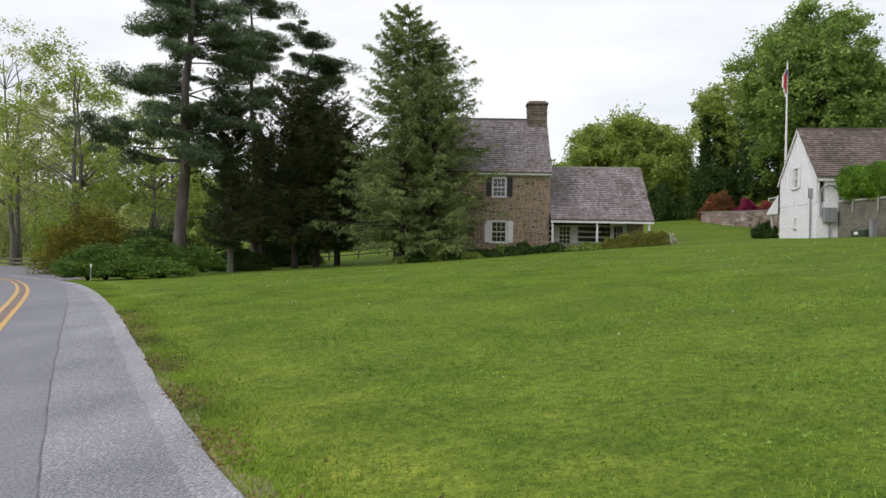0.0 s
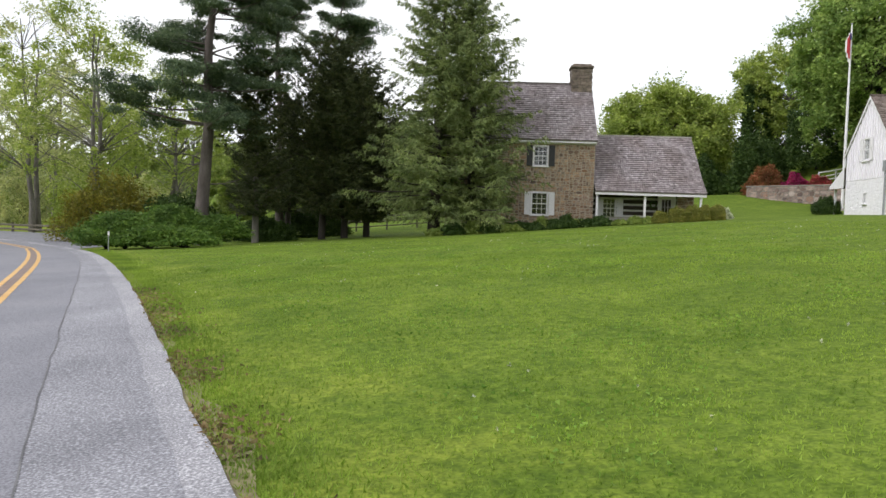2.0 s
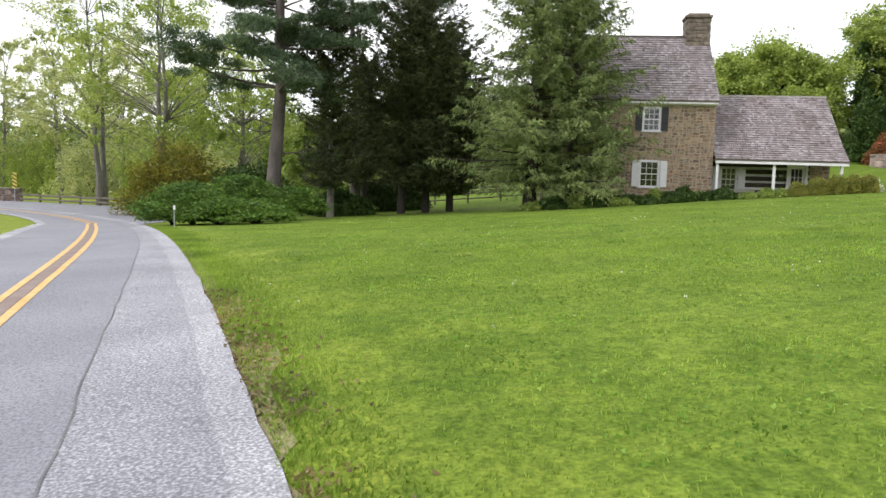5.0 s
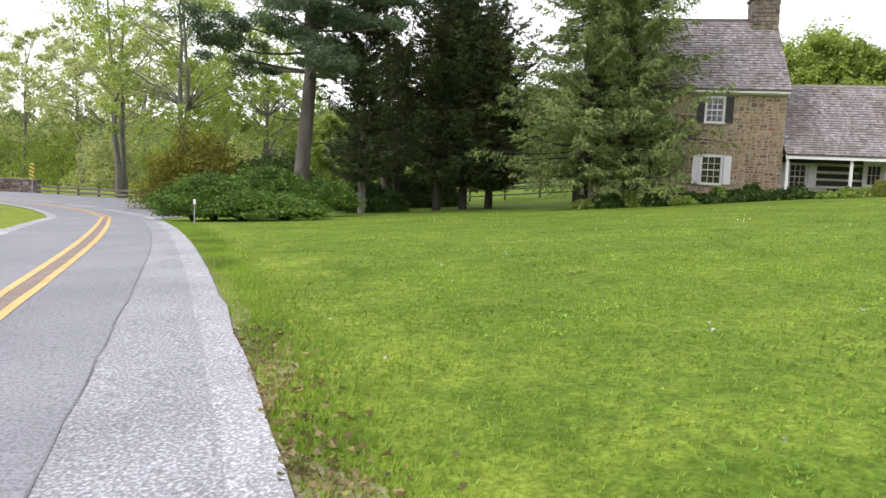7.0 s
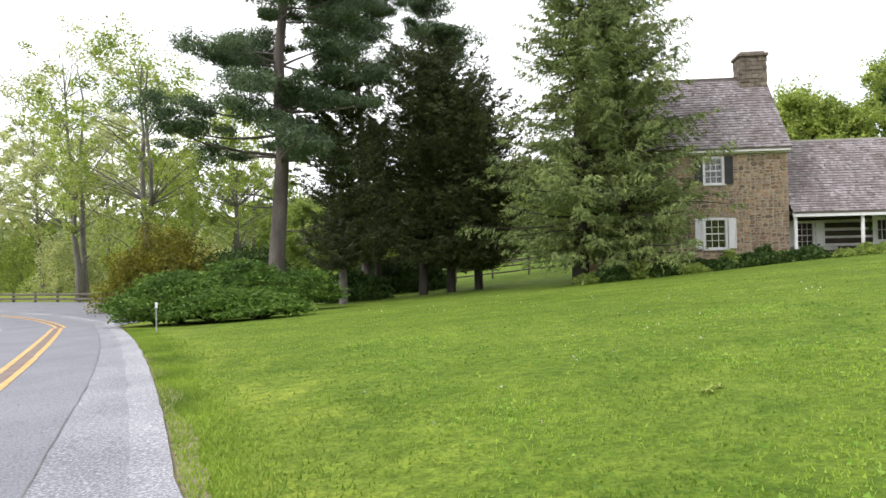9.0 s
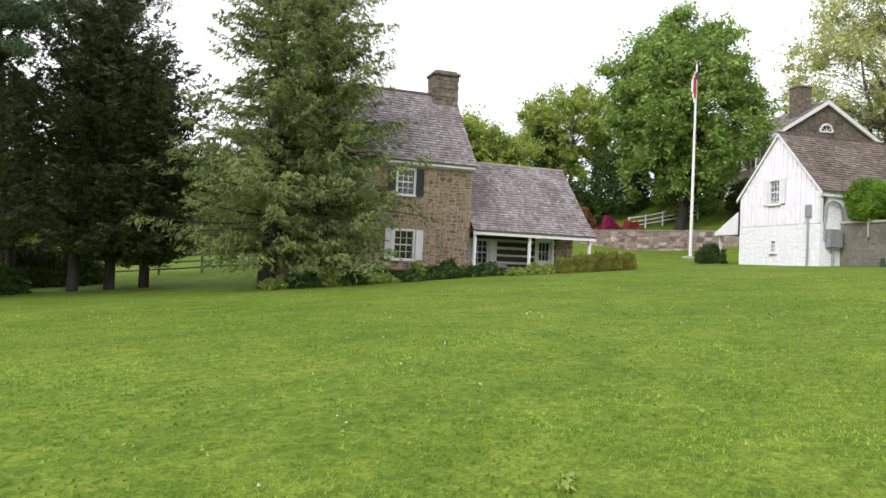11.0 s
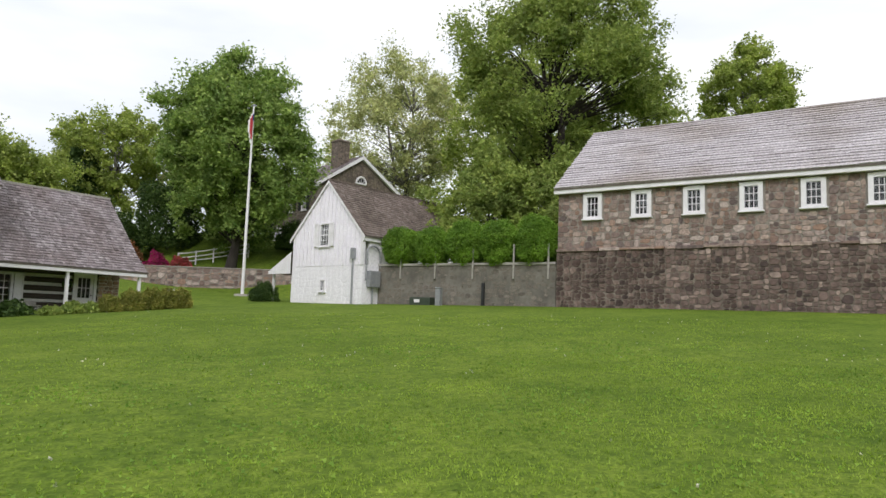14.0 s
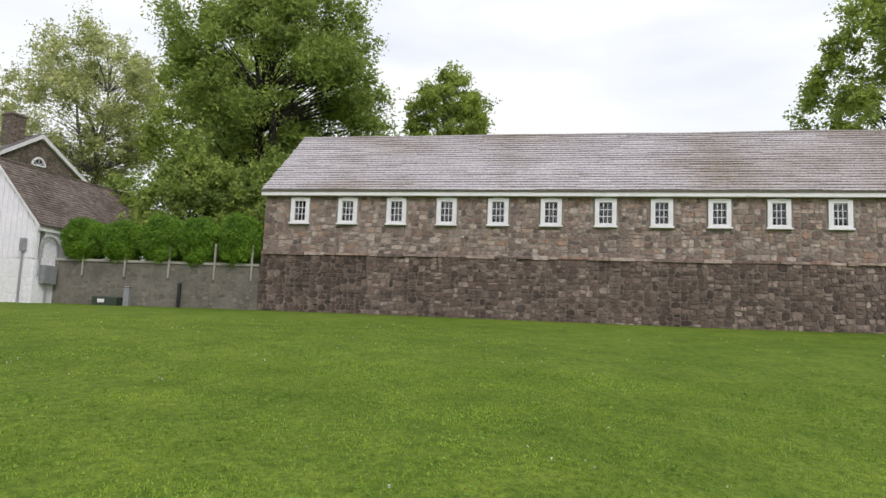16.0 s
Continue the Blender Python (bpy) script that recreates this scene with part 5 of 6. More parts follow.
# conifers beside the road
pine(-1.5, 47.6, 21.5, 3, "tall white pine with a bare grey trunk", 0.31, 5.6, 74, (0.6, 0), 0.42)
pine(2.6, 56.0, 21.0, 8, "old dark pine behind the cedars", 0.60, 4.2, 24, (-0.6, 0), 0.30)
pine(4.9, 60.0, 19.0, 17, "leaning dark pine behind the cedars", 0.74, 4.4, 15, (2.2, 0), 0.26)
conifer("cedar_tree", 1.35, 49.6, 11.6, 3.0, LEAF_CEDAR, BARK_GREY, "dense dark cedar with a pale trunk foot", 21, 0.15, 46, 8, 150, 0.06, 0.2, 0.30, 0.26, -0.2, width=0.25, hang=0.4, rough=0.3, belly=0.25, lift=0.5, long=2.6)
conifer("cedar_tree", 7.0, 52.0, 12.4, 4.6, LEAF_CEDAR, BARK_DARK, "broad dark cedar with several trunks", 22, 0.13, 48, 8, 190, 0.065, 0.22, 0.28, 0.21, -0.2, 3, width=0.3, hang=0.5, rough=0.3, belly=0.2, gap=1.5, lift=0.5, long=2.6)
conifer("cedar_tree", 3.2, 55.5, 10.0, 2.8, LEAF_CEDAR, BARK_DARK, "dark cedar standing behind two others", 24, 0.2, 34, 8, 130, 0.07, 0.2, 0.25, 0.36, -0.2, width=0.25, hang=0.4, rough=0.25, lift=0.4, long=2.6)
conifer("larch_tree", 13.0, 45.0, 15.8, 5.7, LEAF_LARCH, BARK_DARK, "grey-green feathery larch in front of the stone house", 31, 0.10, 50, 6, 330, 0.05, 0.34, -0.06, 0.42, 0.7, 2, width=0.35, hang=0.9, rough=0.22, long=3.6, belly=0.12, gap=2.3, lift=0.45)

# beds and bushes near the houses
for i, (sx, sy, rx, ry, h) in enumerate(JUNIPERS):
    juniper(sx, sy, rx, ry, h, 40 + i)
shrub("yellow_bush", -8.9, 57.0, 3.7, 2.2, 4.7, LEAF_RUST, "yellow and rust coloured bush in spring leaf", 50, 15000, 0.12, 20)
shrub("dark_shrub", -3.8, 54.5, 3.2, 2.0, 3.2, LEAF_DARK, "large dark green shrub behind the junipers", 51, 14000, 0.13)
shrub("dark_shrub", 1.8, 52.2, 2.2, 1.2, 1.5, LEAF_DARK, "dark green undergrowth below the cedars", 52, 9000, 0.11)
shrub("dark_shrub", 4.6, 57.5, 3.4, 1.6, 1.9, LEAF_DARK, "dark green undergrowth below the cedars", 53, 10000, 0.12)
r = random.Random(12)
for i in range(15):
    s = i / 14
    bx, by = 12.0 + 9.2 * s, 43.6 - 0.9 * s + r.uniform(-0.35, 0.35)
    shrub("bed_plant", bx, by, r.uniform(0.6, 0.95), r.uniform(0.45, 0.6), r.uniform(0.35, 0.75), LEAF_DARK if i % 3 else LEAF_MID, "leafy green bedding plant along the house wall" if i % 3 else "lighter green bedding plant along the house wall", 60 + i, 1500, 0.13, group="bed plants", flat=0.4, stems=False)
for i in range(4):
    shrub("bed_plant", 22.0 + 0.75 * i, 41.5 - 0.2 * i, 0.5, 0.4, r.uniform(0.3, 0.5), LEAF_MID, "low green plant before the porch", 80 + i, 900, 0.1, group="porch plants", stems=False)
for i, (bx, by) in enumerate(((24.0, 40.7), (24.8, 40.4), (25.6, 40.1), (26.3, 39.9), (26.9, 39.75))):
    shrub("boxwood", bx, by, 0.52, 0.52, 0.85 if i else 0.7, LEAF_BOX, "clipped yellow-green boxwood before the porch", 90 + i, 4200, 0.055, group="boxwoods")
shrub("white_flower", 27.9, 41.2, 0.9, 0.5, 0.75, PETAL_WHITE, "loose white flowering plant by the lawn", 97, 1200, 0.08)
shrub("round_shrub", 35.0, 41.3, 0.85, 0.8, 1.0, LEAF_DARK, "dark clipped shrub beside the white house", 98, 7000, 0.06)

# hedge on the retaining wall
for i, s in enumerate((0.5, 2.3, 4.1, 5.9, 7.7)):
    p = RW.matrix_world @ Vector((s + 0.6, 0.35, 0))
    shrub("hedge", p.x, p.y, (0.96, 0.88, 1.02, 0.94, 1.02)[i], 1.0, (2.0, 1.95, 2.2, 2.15, 2.35)[i], LEAF_HEDGE, "clipped bright green hedge above the stone wall", 100 + i, 19000, 0.055, 8, group="hedge", z=3.98, turn=-97, boxy=True)

# trees round the place
broadleaf("chestnut_tree", 50.2, 56.0, 19.5, 7.6, LEAF_CHESTNUT, BARK_DARK, "large chestnut tree in full leaf", 110, 150, 330, 0.25, 0.05, 0.4)
broadleaf("maple_tree", 54.0, 29.5, 25.0, 9.6, LEAF_MID, BARK_DARK, "tall maple with spreading boughs behind the wall", 111, 190, 330, 0.22, 0.2, 0.5, 0.5, multi=3)
broadleaf("maple_tree", 43.5, 31.5, 9.5, 5.0, LEAF_MID, BARK_DARK, "young maple behind the hedge", 112, 80, 240, 0.2, 0.05, 0.2)
broadleaf("maple_tree", 46.0, 27.5, 10.0, 5.2, LEAF_MID, BARK_DARK, "young maple behind the barn", 113, 80, 240, 0.2, 0.05, 0.2)
broadleaf("ash_tree", 84.0, 58.0, 29.0, 11.5, LEAF_PALE, BARK_GREY, "tall pale green tree behind the manor house", 114, 110, 210, 0.30, 0.2, 0.4, 0.4, multi=2)
broadleaf("ash_tree", 79.0, 40.0, 27.0, 10.0, LEAF_SPRING, BARK_GREY, "tall spring green tree behind the maple", 115, 90, 200, 0.32, 0.2, 0.4, 0.3)
broadleaf("small_tree", 61.0, 16.8, 22.0, 4.6, LEAF_SPRING, BARK_GREY, "slender tree beyond the barn roof", 116, 100, 200, 0.22, 0.45, 0.25)
broadleaf("oak_tree", 52.0, -16.0, 27.0, 7.6, LEAF_SPRING, BARK_DARK, "spring green tree at the barn's far end", 117, 110, 240, 0.26, 0.25, 0.35, 0.3)
broadleaf("round_tree", 43.0, 78.0, 13.0, 8.8, LEAF_SPRING, BARK_DARK, "broad round tree in spring leaf behind the log house", 118, 150, 260, 0.28, 0.05, 0.35, round_=0.4)
broadleaf("field_tree", 49.0, 84.0, 12.5, 7.0, LEAF_SPRING, BARK_GREY, "spring green tree on the rise", 121, 70, 210, 0.28, 0.04, 0.3)
broadleaf("field_tree", 60.0, 80.0, 16.0, 7.5, LEAF_SPRING, BARK_GREY, "spring green tree on the rise", 119, 80, 210, 0.30, 0.08, 0.3, 0.25)
broadleaf("field_tree", 66.0, 72.0, 16.5, 6.5, LEAF_PALE, BARK_GREY, "pale green tree on the rise", 120, 80, 210, 0.30, 0.08, 0.3, 0.3)
for i, (tx, ty, h) in enumerate(((54.0, 79.0, 9.5), (56.5, 79.5, 10.0), (60.2, 83.0, 9.0))):
    conifer("cypress", tx, ty, h, 1.3, LEAF_DARK, BARK_DARK, "narrow dark green cypress on the rise", 130 + i, 0.02, 34, 7, 46, 0.16, 0.12, 1.2, 0.35, -0.4, hang=0.3)
for i, (tx, ty, rx, h) in enumerate(((47.5, 66.5, 3.2, 5.6), (52.0, 64.5, 3.4, 6.6), (56.0, 60.0, 3.6, 7.0), (43.5, 70.0, 2.4, 3.8))):
    shrub("dark_shrub", tx, ty, rx, 2.4, h, LEAF_DARK, "tall dark evergreen shrub above the garden wall", 135 + i, 12000, 0.17)
# added shrubs hide the bank; their dark mass stands in for tree shade
for i, (tx, ty) in enumerate(((54.5, 52.5), (56.5, 48.8), (58.5, 45.0))):
    shrub("dark_shrub", tx, ty, 2.4, 1.6, 2.4, LEAF_DARK, "added dark shrub standing in for shade on the bank below the manor", 145 + i, 8000, 0.12)
shrub("copper_shrub", 45.4, 62.6, 2.0, 1.4, 2.7, LEAF_ORANGE, "copper red shrub above the garden wall", 140, 8000, 0.11)
shrub("azalea", 47.4, 61.0, 1.4, 1.0, 1.8, PETAL, "magenta flowering azalea above the garden wall", 141, 8000, 0.10)
shrub("azalea", 49.0, 60.0, 1.1, 0.8, 1.2, PETAL_RED, "red flowering azalea above the garden wall", 142, 5000, 0.09)

# left wood
spots = ((-13.0, 66.0, 21.0, 8.5, LEAF_SPRING, 0.45), (-19.5, 76.0, 25.0, 9.0, LEAF_PALE, 0.55), (-8.0, 76.0, 17.0, 7.0, LEAF_SPRING, 0.35), (-27.0, 103.0, 24.0, 6.5, LEAF_PALE, 0.5), (-36.0, 108.0, 25.0, 6.5, LEAF_PALE, 0.5), (-46.0, 114.0, 24.0, 6.5, LEAF_PALE, 0.5), (-56.0, 122.0, 25.0, 7.0, LEAF_PALE, 0.45),
         (-33.0, 120.0, 19.0, 6.0, LEAF_SPRING, 0.4), (-24.0, 112.0, 20.0, 6.0, LEAF_PALE, 0.4), (-66.0, 130.0, 25.0, 7.0, LEAF_PALE, 0.45), (-17.0, 104.0, 19.0, 6.0, LEAF_SPRING, 0.4), (-10.0, 100.0, 16.0, 5.5, LEAF_SPRING, 0.35), (-44.0, 128.0, 20.0, 6.5, LEAF_SPRING, 0.35))
for i, (tx, ty, h, s, lf, op) in enumerate(spots):
    broadleaf("wood_tree", tx, ty, h, s, lf, BARK_GREY, "slender tree in thin young leaf by the road" if lf is LEAF_PALE else "spring green tree by the road", 150 + i, 46 if i < 3 else 32, 150, 0.20 if i < 3 else 0.27, 0.15, 0.28, op + 0.05, multi=2 if i < 3 else 1, group="roadside trees", lean=(r.uniform(-1.5, 1.5), 0))
for i, (tx, ty, rx, h) in enumerate(((-22, 99, 5, 6.2), (-31, 105, 5, 7.0), (-40, 113, 6, 7.5), (-14, 97, 5, 6.0), (-52, 123, 7, 8.0), (-64, 129, 7, 8.0))):
    shrub("thicket", tx, ty, rx, 2.5, h, LEAF_PALE if i % 2 else LEAF_SPRING, "light green thicket at the edge of the wood", 180 + i, 6000, 0.22, 26)
for i, (tx, ty, h, s) in enumerate(((10.0, 92.0, 8.0, 4.5), (17.5, 96.0, 9.5, 5.0), (24.0, 100.0, 10.0, 5.5), (3.0, 88.0, 7.5, 4.0), (31.0, 104.0, 11.0, 6.0), (-3.0, 86.0, 9.0, 4.5))):
    broadleaf("meadow_tree", tx, ty, h, s, LEAF_MID if i % 2 else LEAF_SPRING, BARK_GREY, "round green tree at the meadow's far edge", 190 + i, 40, 170, 0.34, 0.05, 0.2, group="meadow trees")

# far woods on the hills
rng = np.random.default_rng(5)
cs = []
while len(cs) < 1100:
    a = rng.uniform(-0.45, 2.75)
    rr = rng.uniform(125, 460)
    px, py = 10 + rr * math.cos(a), 30 + rr * math.sin(a)
    if rr > 150 or rng.uniform() < 0.4:
        cs.append((px, py, lz(px, py)))
cs = np.array(cs)
chunks = []
for px, py, pz in cs:
    q = rng.normal(size=(75, 3))
    q /= np.linalg.norm(q, axis=1, keepdims=True)
    k = rng.uniform(4.5, 8.5)
    q[:, 2] = np.abs(q[:, 2]) * 1.2 + 0.1
    chunks.append(leaf_set(np.array([px, py, pz]) + q * k * rng.uniform(0.7, 1.05, (75, 1)), 1.9, rng, 0.2, 0.0, 1.3))
tagged(new("far_woods", array_mesh("far_woods", np.concatenate(chunks), 3, LEAF_FAR)), "distant spring woods on rolling hills", "woods", kind="stuff")

# ---- fences, walls and posts further off ----


def rail_fence(points, label, rails=(0.35, 0.72, 1.08), gap=2.6, mat=None, post=0.075, height=1.25, group="", name="rail_fence", thick=0.05):
    mat = mat or RAILWOOD
    f = thing(name, pose(0, 0, 0), label, "fence", group)
    rr = random.Random(len(label))
    posts = []
    for (ax, ay), (bx, by) in zip(points, points[1:]):
        n = max(1, round(math.hypot(bx - ax, by - ay) / gap))
        for i in range(n):
            posts.append((ax + (bx - ax) * i / n, ay + (by - ay) * i / n))
    posts.append(points[-1])
    for x, y in posts:
        z = lz(x, y)
        part("post", Build().tube([(x, y, z - 0.1), (x + rr.uniform(-0.02, 0.02), y, z + height)], [post, post * 0.9], 6), mat, f)
    for (ax, ay), (bx, by) in zip(posts, posts[1:]):
        for h in rails:
            za, zb = lz(ax, ay) + h + rr.uniform(-0.03, 0.03), lz(bx, by) + h + rr.uniform(-0.03, 0.03)
            part("rail", Build().tube([(ax, ay - 0.04, za), ((ax + bx) / 2, (ay + by) / 2 - 0.04, (za + zb) / 2 - 0.015), (bx, by - 0.04, zb)], [thick] * 3, 5), mat, f)
    return f


rail_fence([(-3.0, 61.5), (6.0, 60.8), (18.0, 60.0)], "weathered three-rail wooden fence along the meadow")
rail_fence([(4.0, 84.0), (30.0, 82.0)], "far wooden rail fence across the meadow")
rail_fence([(-15.0, 70.3), (-21.5, 74.6), (-28.0, 78.2)], "low wooden rail barrier along the bend", (0.30, 0.66), 2.6, None, 0.11, 0.85, "", "wooden_barrier", 0.10)
rail_fence([(49.5, 60.8), (52.5, 56.0)], "white painted rail fence on the terrace", (0.4, 0.75, 1.1), 1.6, WHITE, 0.07, 1.2, "white fences", "white_fence", 0.05)
rail_fence([(55.0, 50.5), (58.0, 44.0)], "white painted rail fence below the manor", (0.4, 0.75, 1.1), 1.8, WHITE, 0.07, 1.2, "white fences", "white_fence", 0.05)

PARAPET = thing("bridge_parapet", pose(-48.2, 82.0, lz(-40, 80) - 0.1, 0, 0, -9), "old dark stone parapet of a small bridge", "parapet")
bp = part("wall", Build().box(0, 20, 0, 0.5, 0, 1.2), BASE_MORTAR, PARAPET)
part("coping", Build().soft_box(-0.1, 20.1, -0.08, 0.58, 1.2, 1.36, 0.03), BASE_MORTAR, PARAPET)
lay_stones(bp, stone_cells(0, 20, 0, 1.15, 0.4, [], 81, 2.2), 0.0, BASESTONE, BASESTONE_J, 0.04, 0.03, 0, None, 19)
mk = thing("bend_marker", pose(-28.2, 77.4, lz(-28.2, 77.4)), "narrow yellow and black striped road marker on a post", "road marker")
part("post", Build().box(-0.03, 0.03, 0, 0.05, 0, 2.7), METAL, mk)
part("panel", Build().box(-0.2, 0.2, -0.02, -0.004, 1.25, 2.65), YELLOW_SIGN, mk)
for i in range(4):
    z = 1.27 + 0.33 * i
    part("stripe", Build().add([(-0.19, -0.026, z + 0.2), (0.19, -0.026, z), (0.19, -0.026, z + 0.14), (-0.19, -0.026, z + 0.34)], [(0, 1, 2, 3)]), BLACK_PAINT, mk)

post = thing("roadside_marker", pose(-3.6, 35.0, lz(-3.6, 35.0)), "slim grey roadside marker post with a pale top", "marker post")
part("stake", Build().tube([(0, 0, -0.05), (0, 0, 0.66)], [0.024, 0.02], 6), METAL, post)
part("head", Build().soft_box(-0.035, 0.035, -0.02, 0.02, 0.66, 0.82, 0.008), WHITE, post, "pale marker head")
rock = Build().tube([(0, 0, -0.1), (0, 0, 0.35), (0.05, 0, 0.75), (0.05, 0, 0.95)], [0.75, 0.8, 0.55, 0.1], 7)
single("boulder", rock, BARN_MORTAR, "grey boulder at the end of the barrier", "boulder", m=pose(-14.3, 69.6, lz(-14.3, 69.6)), smooth=False)

# garden wall on the rise
GWL = thing("garden_wall", pose(43.2, 62.0, 0, 0, 0, math.degrees(math.atan2(-14.5, 6.5))), "low dry-stone garden wall on the rise", "wall", kind="structure")
glen = math.hypot(14.5, 6.5)
gwp = part("wall_face", Build().box(0, glen, 0, 0.6, 2.2, 4.85), BARN_MORTAR, GWL)
lay_stones(gwp, stone_cells(0, glen, 2.4, 4.85, 0.36, [], 91, 1.9), 0.0, BARNSTONE, BARNSTONE_J, 0.05, 0.02, 300, None, 20)
part("coping", Build().soft_box(-0.05, glen, -0.06, 0.66, 4.85, 4.95, 0.03), BARN_MORTAR, GWL)

# ---- the manor house up the slope ----
MH = thing("manor_house", pose(69.07, 67.27, 8.2, 0, 0, -115.6), "large dark stone manor house with a white pediment gable", "house")
# local x runs along its long front, y into the hill
ML, MD, ME, MR = 11.5, 10.5, 6.6, 10.2
mwins = [(0.8 + 2.6 * i, 1.8 + 2.6 * i, z, z + 1.7) for i in range(4) for z in (1.0, 4.2)]
mw = part("wall", wall_with_holes(0, ML, -1, ME, 0, 0.5, mwins), BARN_MORTAR, MH, "dark stone wall of the manor house")
lay_stones(mw, stone_cells(0, ML, -0.5, ME - 0.1, 0.42, [(w[0] - 0.1, w[1] + 0.1, w[2] - 0.12, w[3] + 0.1) for w in mwins], 95, 1.9), 0.0, BASESTONE, DARKSTONE_J, 0.05, 0.03, 0, None, 22)
for i, w in enumerate(mwins):
    window(MH, *w, -0.02, 3, 4)
    mt, lab = (BLACK_PAINT, "black panelled shutter folded open") if i % 2 else (WHITE, "white panelled shutter folded open")
    shutter(MH, w[0] - 0.52, w[0] - 0.05, w[2], w[3], -0.075, mt, lab)
    shutter(MH, w[1] + 0.05, w[1] + 0.52, w[2], w[3], -0.075, mt, lab)
gw = part("gable_wall", Build().add([(ML, 0.5, -1), (ML, MD, -1), (ML, MD, ME), (ML, MD / 2, MR), (ML, 0.5, ME), (ML - 0.5, 0.5, -1), (ML - 0.5, MD, -1), (ML - 0.5, MD, ME), (ML - 0.5, MD / 2, MR), (ML - 0.5, 0.5, ME)], [(0, 1, 2, 3, 4), (9, 8, 7, 6, 5), (0, 4, 9, 5), (4, 3, 8, 9), (3, 2, 7, 8), (2, 1, 6, 7), (1, 0, 5, 6)]), DARKSTONE_J, MH, "dark stone gable")
part("back_wall", Build().box(0, ML - 0.5, MD - 0.5, MD, -1, ME), BARN_MORTAR, MH)
part("end_wall", Build().box(0, 0.5, 0.5, MD - 0.5, -1, ME), BARN_MORTAR, MH)
# added backing, near-black in place of shade in the manor's rooms
part("partition", Build().box(0.5, ML - 0.5, 3.0, 3.1, 0, ME), SHADE_BLACK, MH)
gs = Build()
for c in stone_cells(0.6, MD - 0.1, -0.5, MR, 0.42, [], 96, 1.8):
    top = ME + (MR - ME) * (1 - abs((c[0] + c[1]) / 2 - MD / 2) / (MD / 2)) - 0.3
    if c[3] < top:
        gs.soft_box(ML, ML + 0.05, c[0] + 0.015, c[1] - 0.015, c[2] + 0.015, c[3] - 0.015, 0.012)
ob = part("stones", gs, DARKSTONE_J, gw)
ob["kind"] = "stuff"
shingle_roof(MH, -0.3, ML + 0.35, [(-0.5, ME + 0.1), (MD / 2, MR + 0.3)], SHINGLE, 0.3, 0.3, 45)
shingle_roof(MH, -0.3, ML + 0.35, [(MD + 0.5, ME + 0.1), (MD / 2, MR + 0.3)], SHINGLE, 0.3, 0.4, 46)
part("cornice", Build().soft_box(-0.3, ML + 0.3, -0.5, -0.02, ME - 0.35, ME + 0.08, 0.04), WHITE, MH, "deep white cornice")
for s in (0, 1):
    y0, y1 = (-0.5, MD / 2) if s == 0 else (MD + 0.5, MD / 2)
    part("rake_cornice", Build().add([(ML + 0.02, y0, ME - 0.3), (ML + 0.02, y1, MR - 0.15), (ML + 0.02, y1, MR + 0.27), (ML + 0.02, y0, ME + 0.08), (ML + 0.34, y0, ME - 0.3), (ML + 0.34, y1, MR - 0.15), (ML + 0.34, y1, MR + 0.27), (ML + 0.34, y0, ME + 0.08)],
         [(0, 1, 2, 3), (7, 6, 5, 4), (0, 4, 5, 1), (1, 5, 6, 2), (2, 6, 7, 3), (3, 7, 4, 0)]), WHITE, MH, "white raking cornice of the pediment")
fan = new("fanlight")
fan.parent = MH
ring = [(ML + 0.08, MD / 2 + 0.62 * math.cos(a), 7.45 + 0.72 * math.sin(a)) for a in np.linspace(0, math.pi, 11)]
part("frame", Build().tube(ring, [0.12] * 11, 6).tube([ring[0], ring[-1]], [0.10, 0.10], 6), WHITE, fan, "white arched window frame")
part("pane", Build().add([(ML + 0.07, p[1], p[2]) for p in ring], [tuple(range(11))]), BLACK_PAINT, fan)
for a in (0.7, 1.57, 2.44):
    part("glazing_bar", Build().tube([(ML + 0.09, MD / 2, 7.45), (ML + 0.09, MD / 2 + 0.6 * math.cos(a), 7.45 + 0.7 * math.sin(a))], [0.03, 0.03], 4), WHITE, fan)
chimney(MH, ML - 2.2, ML - 0.9, MD / 2 - 2.4, MD / 2 - 1.0, MR - 2.0, MR + 1.6, DARKSTONE_J, BARN_MORTAR, 9)

# ---- grass, clover, fallen seed heads ----
rng = np.random.default_rng(77)


def blades(n, xlo, xhi, ylo, yhi, tall, wide, power=1.0, verge=False):
    y = ylo + (yhi - ylo) * rng.uniform(0, 1, n) ** power
    ex = edge_x(y)
    x = ex + 0.05 + np.abs(rng.normal(0, 0.35, n)) if verge else rng.uniform(xlo, xhi, n)
    ok = x > ex + 0.04
    x, y = x[ok], y[ok]
    if not verge:
        keep = np.array([noise.noise((a * 1.3, b * 1.3, 2.0)) for a, b in zip(x, y)]) + rng.uniform(-0.6, 0.9, len(x)) > 0
        x, y = x[keep], y[keep]
    z = land(x, y)
    m = len(x)
    a = rng.uniform(0, 2 * math.pi, m)
    h = tall * rng.uniform(0.5, 1.5, m)
    w = wide * rng.uniform(0.6, 1.4, m)
    tip = rng.normal(0, 0.5, (m, 2)) * h[:, None]
    b = np.stack([x, y, z - 0.005], -1)
    s = np.stack([np.cos(a) * w, np.sin(a) * w, 0 * a], -1)
    t = np.stack([x + tip[:, 0], y + tip[:, 1], z + h], -1)
    return np.stack([b - s, b + s, t], 1)


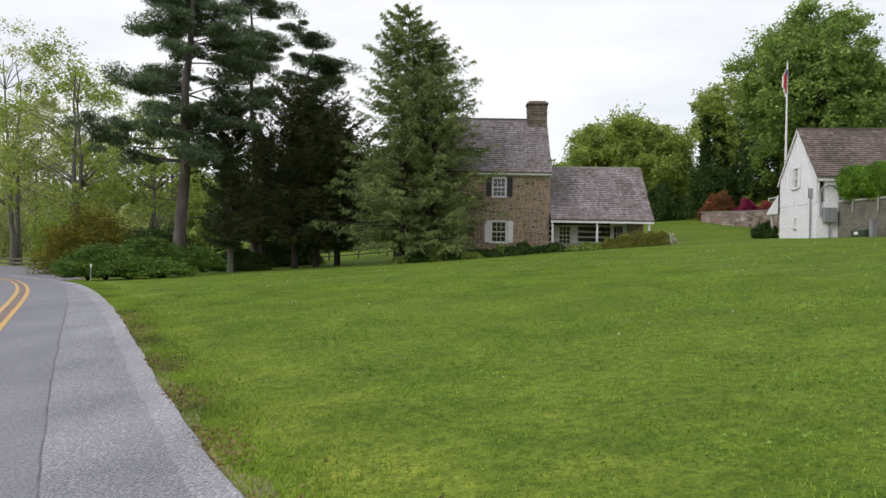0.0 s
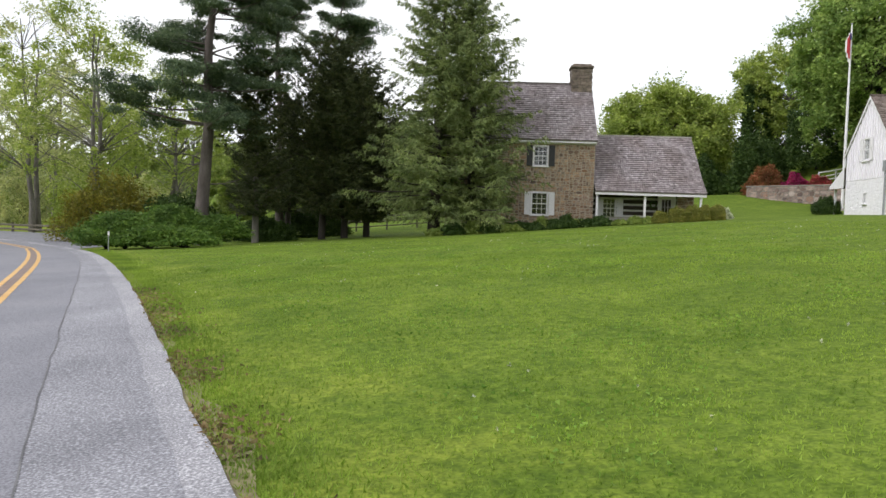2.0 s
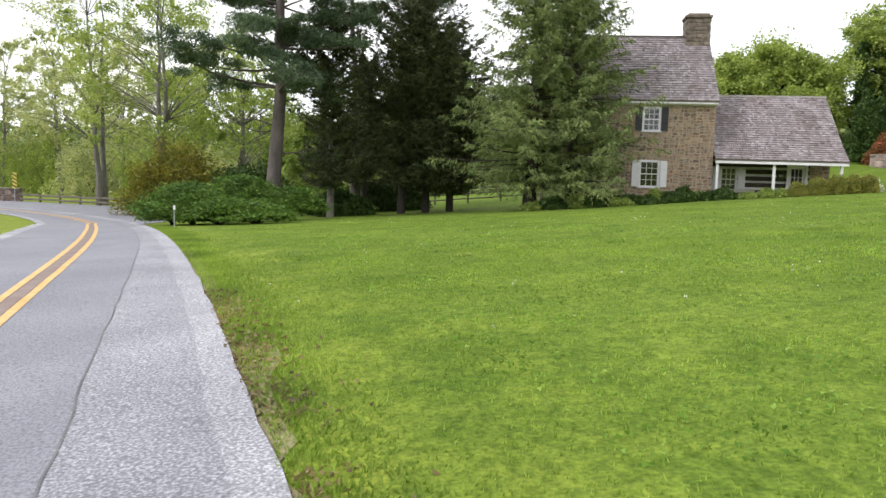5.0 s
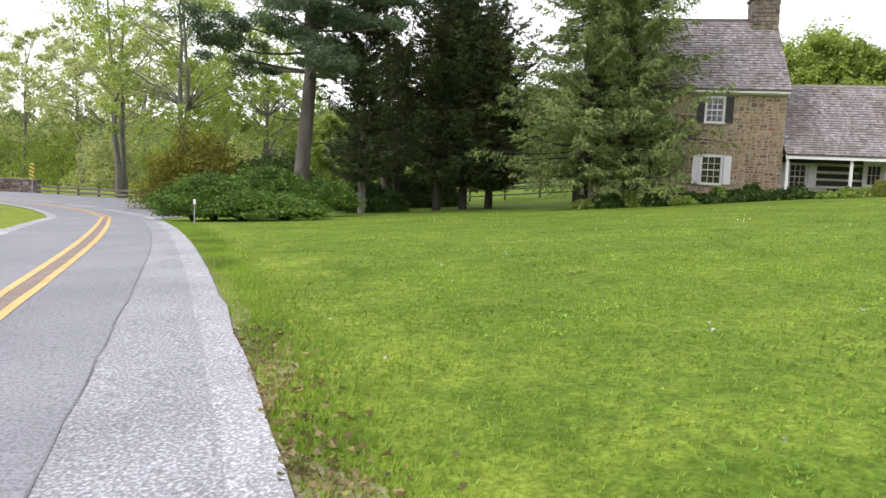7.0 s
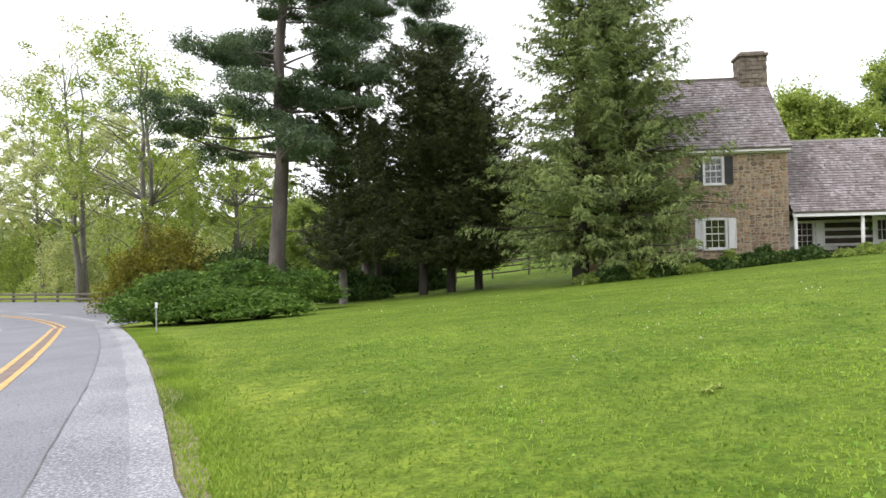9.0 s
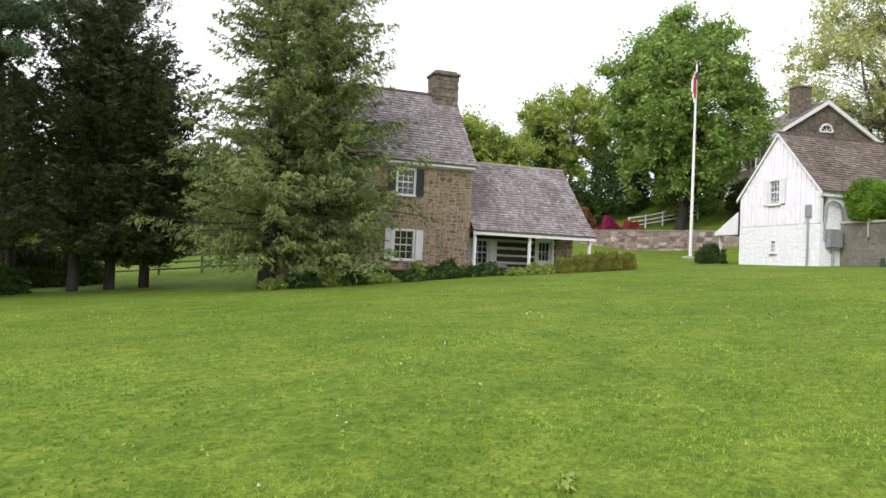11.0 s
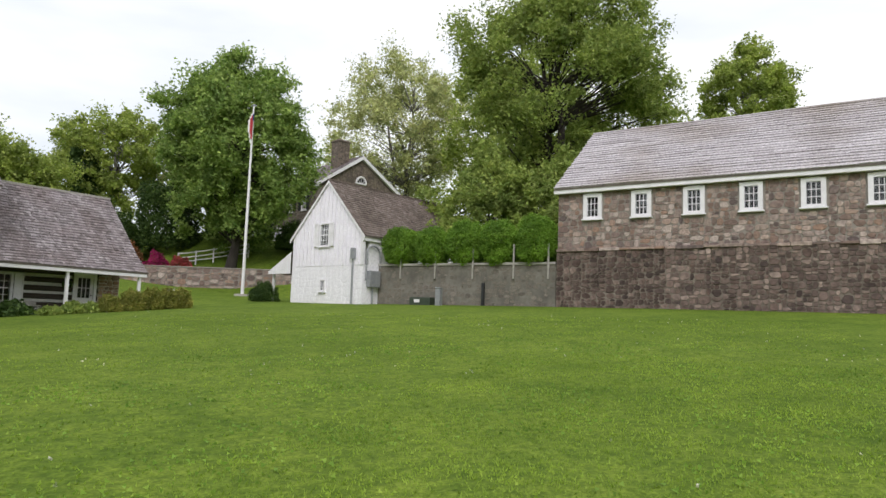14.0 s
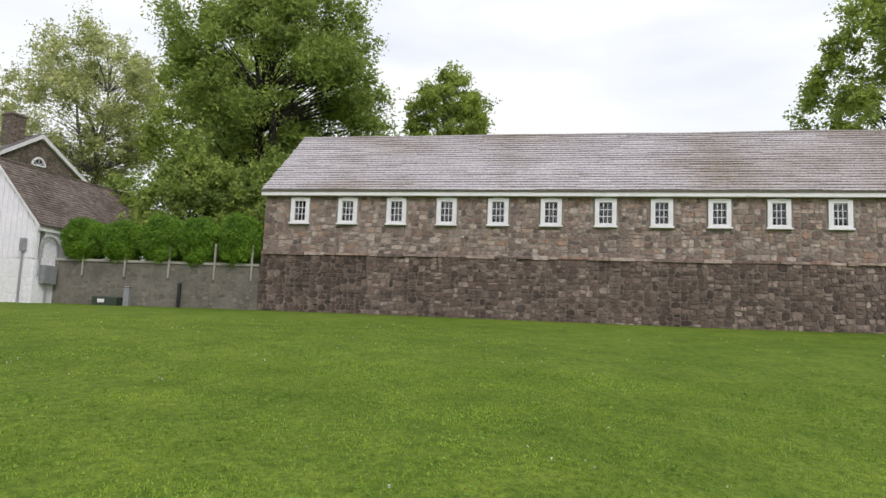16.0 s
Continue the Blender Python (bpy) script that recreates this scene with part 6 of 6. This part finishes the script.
tri = np.concatenate([blades(210000, 0.5, 15, 2.0, 21, 0.026, 0.007, 1.1), blades(90000, -2, 24, 15, 36, 0.022, 0.014), blades(34000, 0, 0, 2, 38, 0.045, 0.008, 1.0, True)])
tagged(new("grass", array_mesh("grass", tri, 3, BLADE)), "short green grass blades of a mown lawn", "grass", kind="stuff")
n = 420
fx, fy = rng.uniform(2, 24, n), rng.uniform(6, 40, n)
ok = (fx > edge_x(fy) + 0.8) & (np.array([noise.noise((a * 0.22, b * 0.22, 8)) for a, b in zip(fx, fy)]) > -0.05)
fx, fy = fx[ok], fy[ok]
heads = np.concatenate([leaf_set(np.stack([fx, fy, land(fx, fy) + 0.06], -1) + rng.normal(0, 0.006, (len(fx), 3)), 0.02, rng, 0, 0, 1.0) for _ in range(6)])
tagged(new("clover_heads", array_mesh("clover_heads", heads, 3, PETAL_WHITE)), "white clover and dandelion heads in the grass", "flowers", kind="stuff")
n = 34000
cx, cy = rng.uniform(0, 17, n), 4 + 22 * rng.uniform(0, 1, n)
ok = (cx > edge_x(cy) + 1.8) & (np.array([noise.noise((a * 0.55, b * 0.55, 5.0)) + 0.5 * noise.noise((a * 2.1, b * 2.1, 1.0)) for a, b in zip(cx, cy)]) > 0.08)
cx, cy = cx[ok], cy[ok]
clover = leaf_set(np.stack([cx, cy, land(cx, cy) + rng.uniform(0.01, 0.04, len(cx))], -1), 0.03, rng, 0.75, 0.0, 1.1)
tagged(new("clover_leaves", array_mesh("clover_leaves", clover, 3, CLOVER)), "dark green clover patches in the lawn", "clover", kind="stuff")
n = 4200
ly = rng.uniform(2.0, 17.0, n)
lx = edge_x(ly) + np.abs(rng.normal(0.02, 0.24, n))
ok = np.array([noise.noise((b * 0.9, 3.0, 2.0)) for b in ly]) + rng.uniform(-0.35, 0.35, n) > 0
lx, ly = lx[ok], ly[ok]
litter = leaf_set(np.stack([lx, ly, land(lx, ly) + rng.uniform(0.015, 0.035, len(lx))], -1), 0.034, rng, 0.8, 0.0, 1.4)
tagged(new("leaf_litter", array_mesh("leaf_litter", litter, 3, LITTER)), "dry brown leaf litter along the road's edge", "leaf litter", kind="stuff")


def dock_weed(x, y, seed, length):
    """A rosette of broad folded leaves."""
    r = random.Random(seed)
    b = Build()
    for i in range(11):
        a, n = i * 2.4 + r.uniform(-0.3, 0.3), length * r.uniform(0.6, 1.1)
        d, w = Vector((math.cos(a), math.sin(a), 0)), Vector((-math.sin(a), math.cos(a), 0)) * n * 0.2
        up = r.uniform(0.25, 0.6) * n
        p0, p1, p2 = d * 0.01, d * n * 0.5 + Vector((0, 0, up)), d * n + Vector((0, 0, up * 0.7))
        b.add([p0, p1 - w + Vector((0, 0, 0.01)), p1, p1 + w + Vector((0, 0, 0.01)), p2], [(0, 2, 1), (0, 3, 2), (1, 2, 4), (2, 3, 4)])
    single("dock_weed", b, LEAF_SPRING, "broad-leaved light green weed in the lawn", "weed", m=pose(x, y, lz(x, y)))


dock_weed(4.87, 19.49, 1, 0.11)
dock_weed(5.02, 19.61, 2, 0.08)
